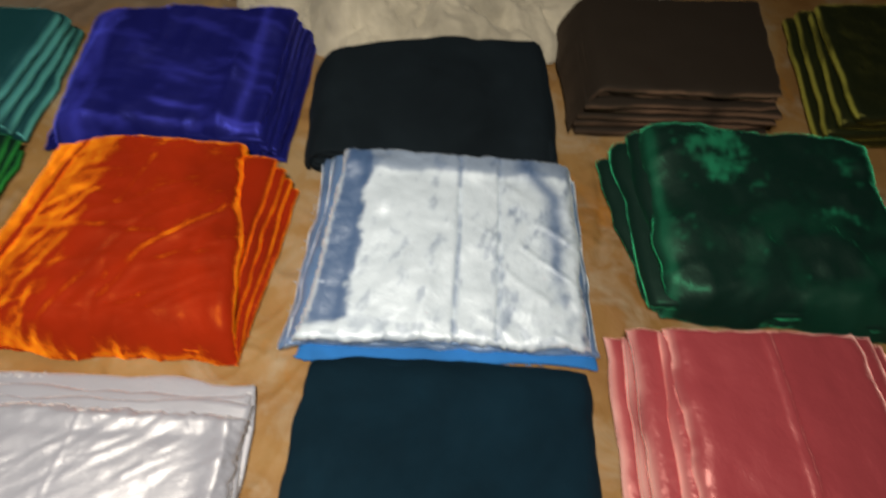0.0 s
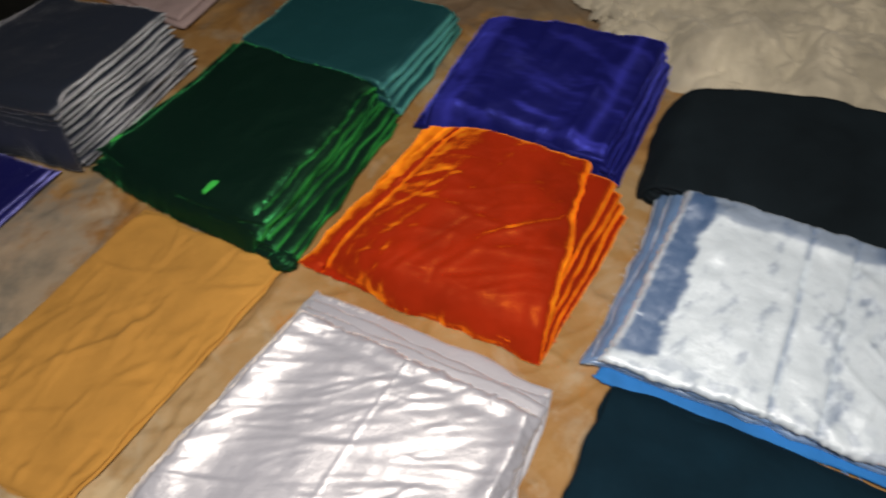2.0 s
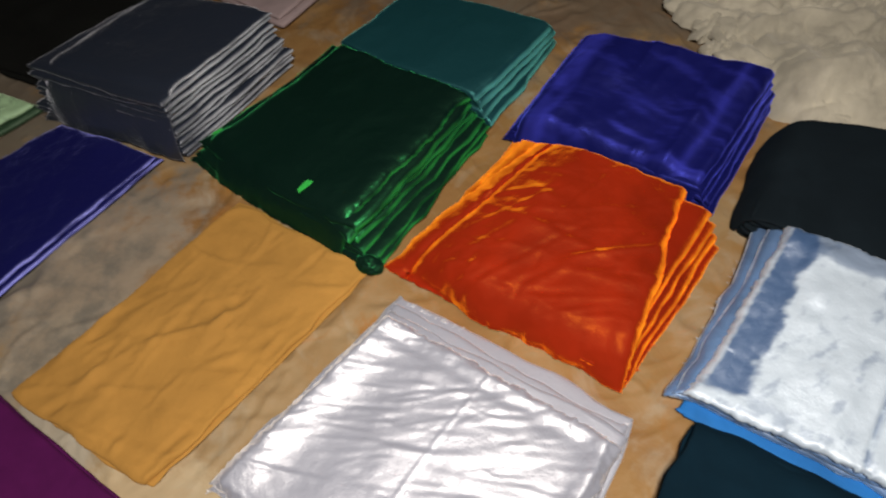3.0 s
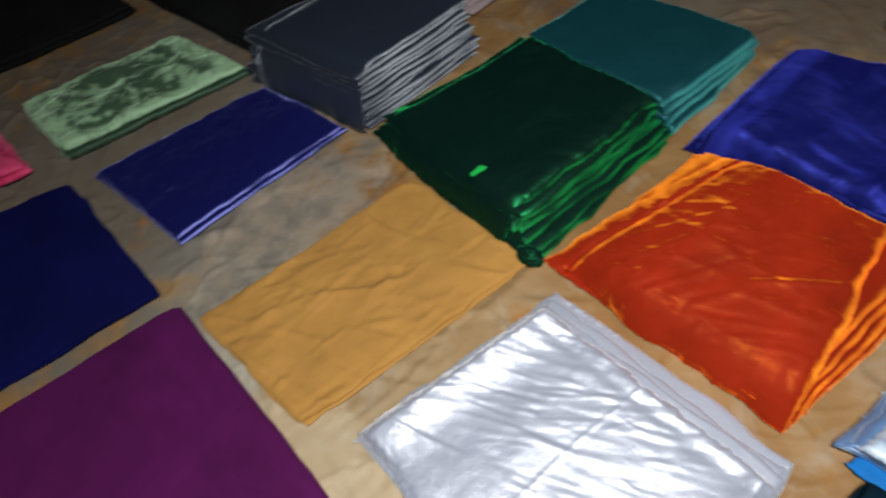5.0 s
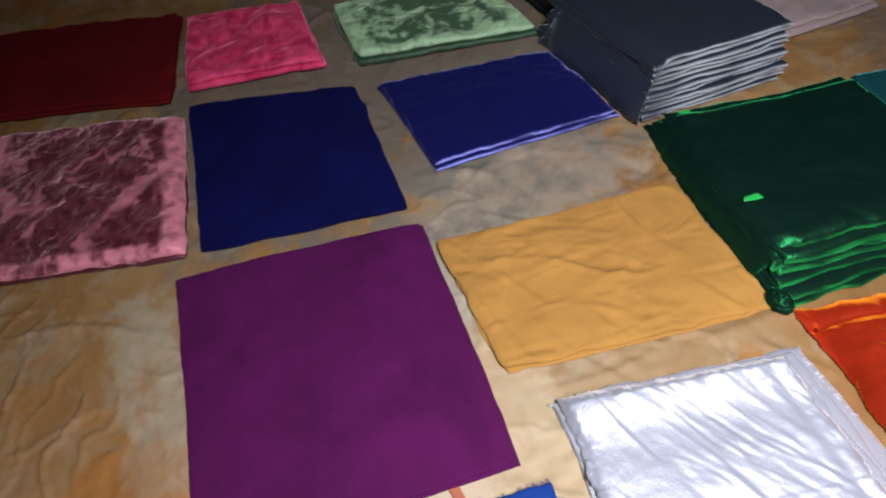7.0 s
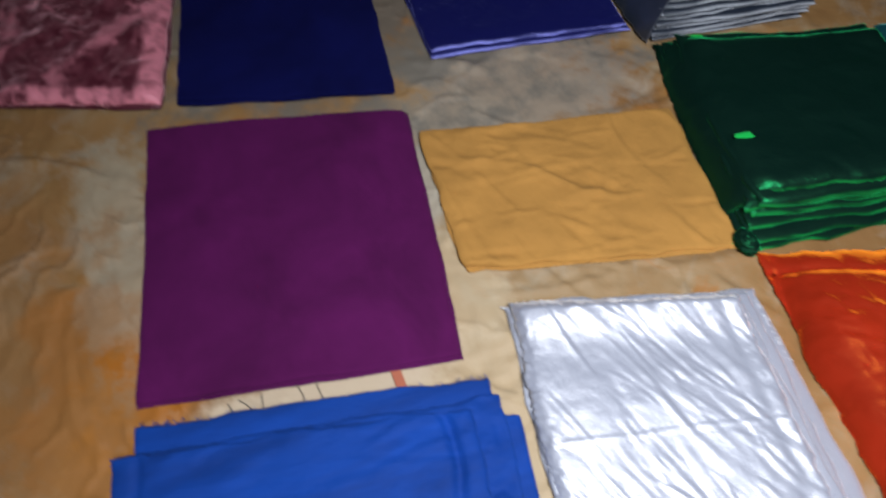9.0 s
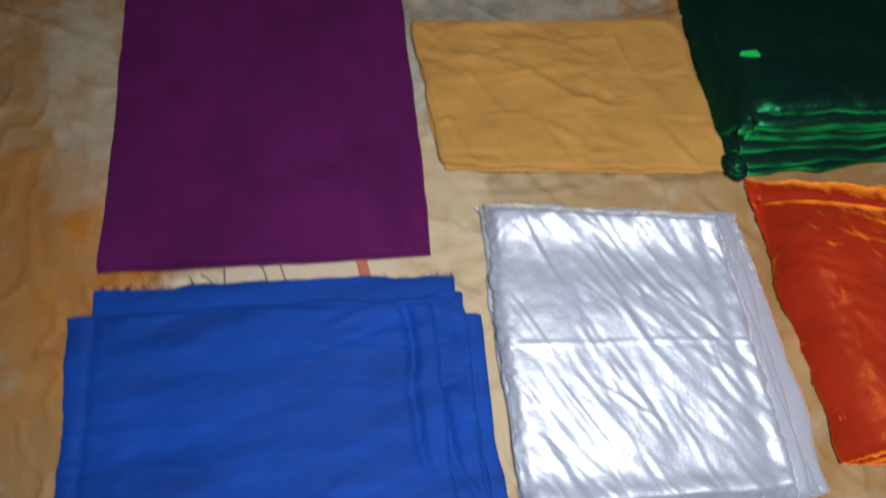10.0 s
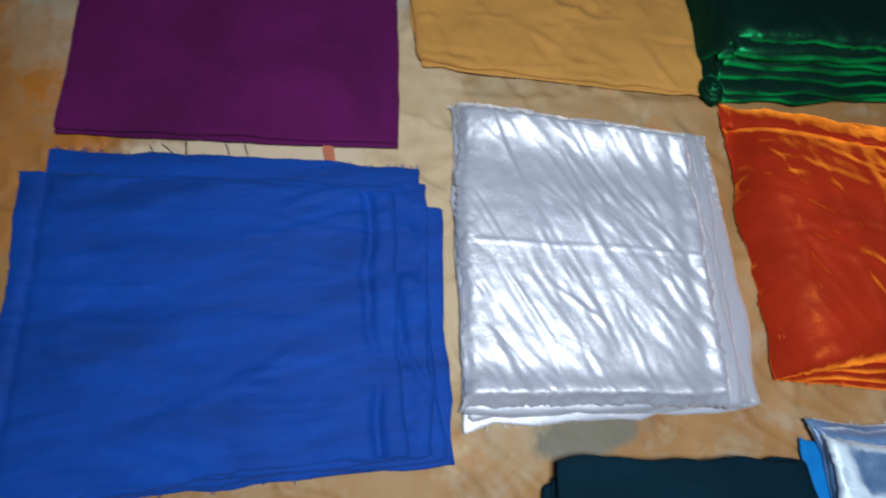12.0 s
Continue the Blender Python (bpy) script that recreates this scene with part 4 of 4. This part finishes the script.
fleece = new("crumpled_fleece")
fleece.location = (0.19, 1.20, 0)
part("fleece_body", crumpled_fleece(), fleece)
tuft_rng = random.Random(5)
for i in range(90):
    a, k = tuft_rng.uniform(0, 2 * math.pi), 0.80 + 0.20 * tuft_rng.random()
    tuft = part("fleece_tuft", fleece_tuft(tuft_rng), fleece)
    tuft.matrix_basis = pose(0.19 + 0.44 * k * math.cos(a), 1.20 + 0.39 * k * math.sin(a), 0.008 + 0.030 * (1 - k), tuft_rng.uniform(-15, 15), tuft_rng.uniform(-15, 15), tuft_rng.uniform(0, 360))
tagged(fleece, "loose crumpled heap of cream fleece cloth", "cloth heap")


# ---- small things on the bare floor ----
def thread_mesh(name, points, radius, mat):
    """A loose thread: a thin round cord through the points."""
    verts, faces = [], []
    pts = [Vector(p) for p in points]
    for i, p in enumerate(pts):
        d = (pts[min(i + 1, len(pts) - 1)] - pts[max(i - 1, 0)]).normalized()
        side = d.cross(Vector((0, 0, 1))).normalized()
        up = side.cross(d)
        verts += [tuple(p + radius * (side * math.cos(a) + up * math.sin(a))) for a in (0, 1.257, 2.513, 3.770, 5.027)]
    for i in range(len(pts) - 1):
        faces += [(5 * i + k, 5 * i + (k + 1) % 5, 5 * i + 5 + (k + 1) % 5, 5 * i + 5 + k) for k in range(5)]
    faces += [(4, 3, 2, 1, 0), tuple(5 * len(pts) - 5 + k for k in range(5))]
    return sheet_mesh(name, verts, faces, mat)


def loose_thread(x, y, degrees, length, seed, curl=0.6):
    rng = random.Random(seed)
    a, p, pts = radians(degrees), Vector((x, y, 0.0038)), []
    for i in range(9):
        pts.append(tuple(p))
        a += rng.uniform(-curl, curl) * 0.4
        p = p + Vector((math.cos(a), math.sin(a), 0)) * (length / 8)
    return tagged(new("loose_thread", thread_mesh("loose_thread", pts, 0.0006, THREAD)), "short dark thread lying on the brown sheeting", "thread", "loose threads on the floor")


for n_thread, (y, degrees, length) in enumerate(((-0.285, 15, 0.03), (-0.245, -8, 0.034), (-0.205, 4, 0.034), (-0.178, -3, 0.036), (-0.108, 60, 0.03), (-0.272, 50, 0.02))):
    loose_thread(-0.508, y, degrees, length, 300 + n_thread)

TAPE = cloth("faded_red_tape", (0.42, 0.13, 0.07), (0.6, 0.4, 0.3), 0.05, 0.5, 0.7, 0.3)
tagged(new("red_tape_strip", folded_sheet("red_tape_strip", TAPE, [(-0.525, -0.094), (-0.525, -0.082), (-0.440, -0.080), (-0.440, -0.092)], [0.0016] * 4, [0.0029] * 4, 0.004, 350, None, 0.0008, 0.0, 0.0006)),
       "narrow faded red strip of tape on the brown sheeting", "tape")

# frayed threads along cut edges
WHITE_THREAD = cloth("white_thread", (0.72, 0.73, 0.76), (0.9, 0.9, 0.9), 0.1)
ICE_THREAD = cloth("ice_blue_thread", (0.45, 0.60, 0.78), (0.8, 0.9, 1.0), 0.1)
AZURE_THREAD = cloth("azure_thread", (0.03, 0.25, 0.62), (0.3, 0.6, 1.0), 0.1)
ORANGE_THREAD = cloth("orange_thread", (0.75, 0.12, 0.01), (1.0, 0.5, 0.1), 0.2)


def fray(owner, mat, start, end, z, count, reach, seed):
    """Thread ends that stand out of an edge, to its left as one goes from start to end."""
    thing, rng = bpy.data.objects[owner], random.Random(seed)
    out = math.atan2(end[1] - start[1], end[0] - start[0]) + math.pi / 2
    for i in range(count):
        k = rng.random()
        p, a, pts = Vector((start[0] + (end[0] - start[0]) * k, start[1] + (end[1] - start[1]) * k, z)), out + rng.uniform(-0.9, 0.9), []
        p = p - Vector((math.cos(out), math.sin(out), 0)) * 0.003
        for j in range(5):
            pts.append(tuple(p))
            a += rng.uniform(-0.5, 0.5)
            p = p + Vector((math.cos(a), math.sin(a), rng.uniform(-0.3, 0.2))) * reach * rng.uniform(0.6, 1.4)
            p.z = max(p.z, 0.001)
        part("frayed_thread", thread_mesh("frayed_thread", pts, 0.0004, mat), thing)


fray("cobalt_cloth_stack", BLUE_THREAD, (-0.516, -0.390), (-0.430, 0.014), 0.008, 70, 0.002, 77)
fray("cobalt_cloth_stack", BLUE_THREAD, (-0.112, -0.014), (-0.140, -0.440), 0.006, 24, 0.0015, 78)
fray("white_cloth_stack", WHITE_THREAD, (-0.508, 0.064), (-0.486, 0.140), 0.006, 40, 0.0014, 79)
fray("white_cloth_stack", WHITE_THREAD, (-0.424, 0.358), (-0.330, 0.350), 0.006, 20, 0.0016, 80)
fray("white_cloth_stack", WHITE_THREAD, (-0.112, 0.320), (-0.136, 0.020), 0.004, 26, 0.0014, 81)
fray("ice_blue_cloth_stack", ICE_THREAD, (-0.082, 0.366), (-0.034, 0.620), 0.016, 14, 0.0009, 82)
fray("ice_blue_cloth_stack", AZURE_THREAD, (0.268, 0.311), (-0.068, 0.351), 0.006, 30, 0.0012, 83)
fray("orange_cloth_stack", ORANGE_THREAD, (-0.073, 0.578), (-0.126, 0.356), 0.008, 30, 0.0016, 84)


# the crumpled end of the folds at the near corner of the bottle-green pile
def curled_corner():
    A, B = np.meshgrid(np.linspace(0, 2 * math.pi, 48, endpoint=False), np.linspace(0.02, math.pi - 0.02, 24))
    rad = 1 + 0.08 * np.sin(12 * (B + 0.3 * np.sin(A))) + 0.1 * cloudy(np.cos(A) * 3 + 5, B * 2, 90)
    X, Y, Z = 0.019 * rad * np.sin(B) * np.cos(A), 0.013 * rad * np.sin(B) * np.sin(A), 0.012 * rad * np.cos(B)
    k = np.arange(A.size).reshape(A.shape)
    k2 = np.roll(k, -1, axis=1)
    f = np.stack([k[:-1], k[1:], k2[1:], k2[:-1]], -1).reshape(-1, 4).tolist() + [k[0].tolist(), k[-1][::-1].tolist()]
    return sheet_mesh("curled_corner", np.stack([X - 0.480, Y + 0.388, Z + 0.012], -1).reshape(-1, 3).tolist(), f, GREEN)


part("curled_corner", curled_corner(), bpy.data.objects["bottle_green_cloth_stack"])


# a small turned-up flake of brighter pile on the bottle-green pile
BRIGHT_GREEN = cloth("bright_green_pile", (0.02, 0.42, 0.06), (0.3, 0.9, 0.4), 0.4, 0.5, 0.8, 0.2)
green_pile = bpy.data.objects["bottle_green_cloth_stack"]
cover = next(o for o in green_pile.children if o.name.startswith("top_layer"))


def height_on(ob, x, y):
    return max(v.co.z for v in ob.data.vertices if abs(v.co.x - x) < 0.006 and abs(v.co.y - y) < 0.006)


for x, y, long, wide, turn in ((-0.606, 0.446, 0.030, 0.010, 74), (-0.806, 0.500, 0.020, 0.006, 65)):
    c, d = math.cos(radians(turn)), math.sin(radians(turn))
    corners = [(x + a * long / 2 * c - b * wide / 2 * d, y + a * long / 2 * d + b * wide / 2 * c) for a, b in ((-1, -0.7), (1, -1), (0.7, 1), (-0.8, 0.6))]
    z = height_on(cover, x, y)
    part("turned_pile", folded_sheet("turned_pile", BRIGHT_GREEN, corners, [z - 0.001] * 4, [z + 0.002] * 4, 0.003, 500, None, 0.002, 0.2, 0.002), green_pile)
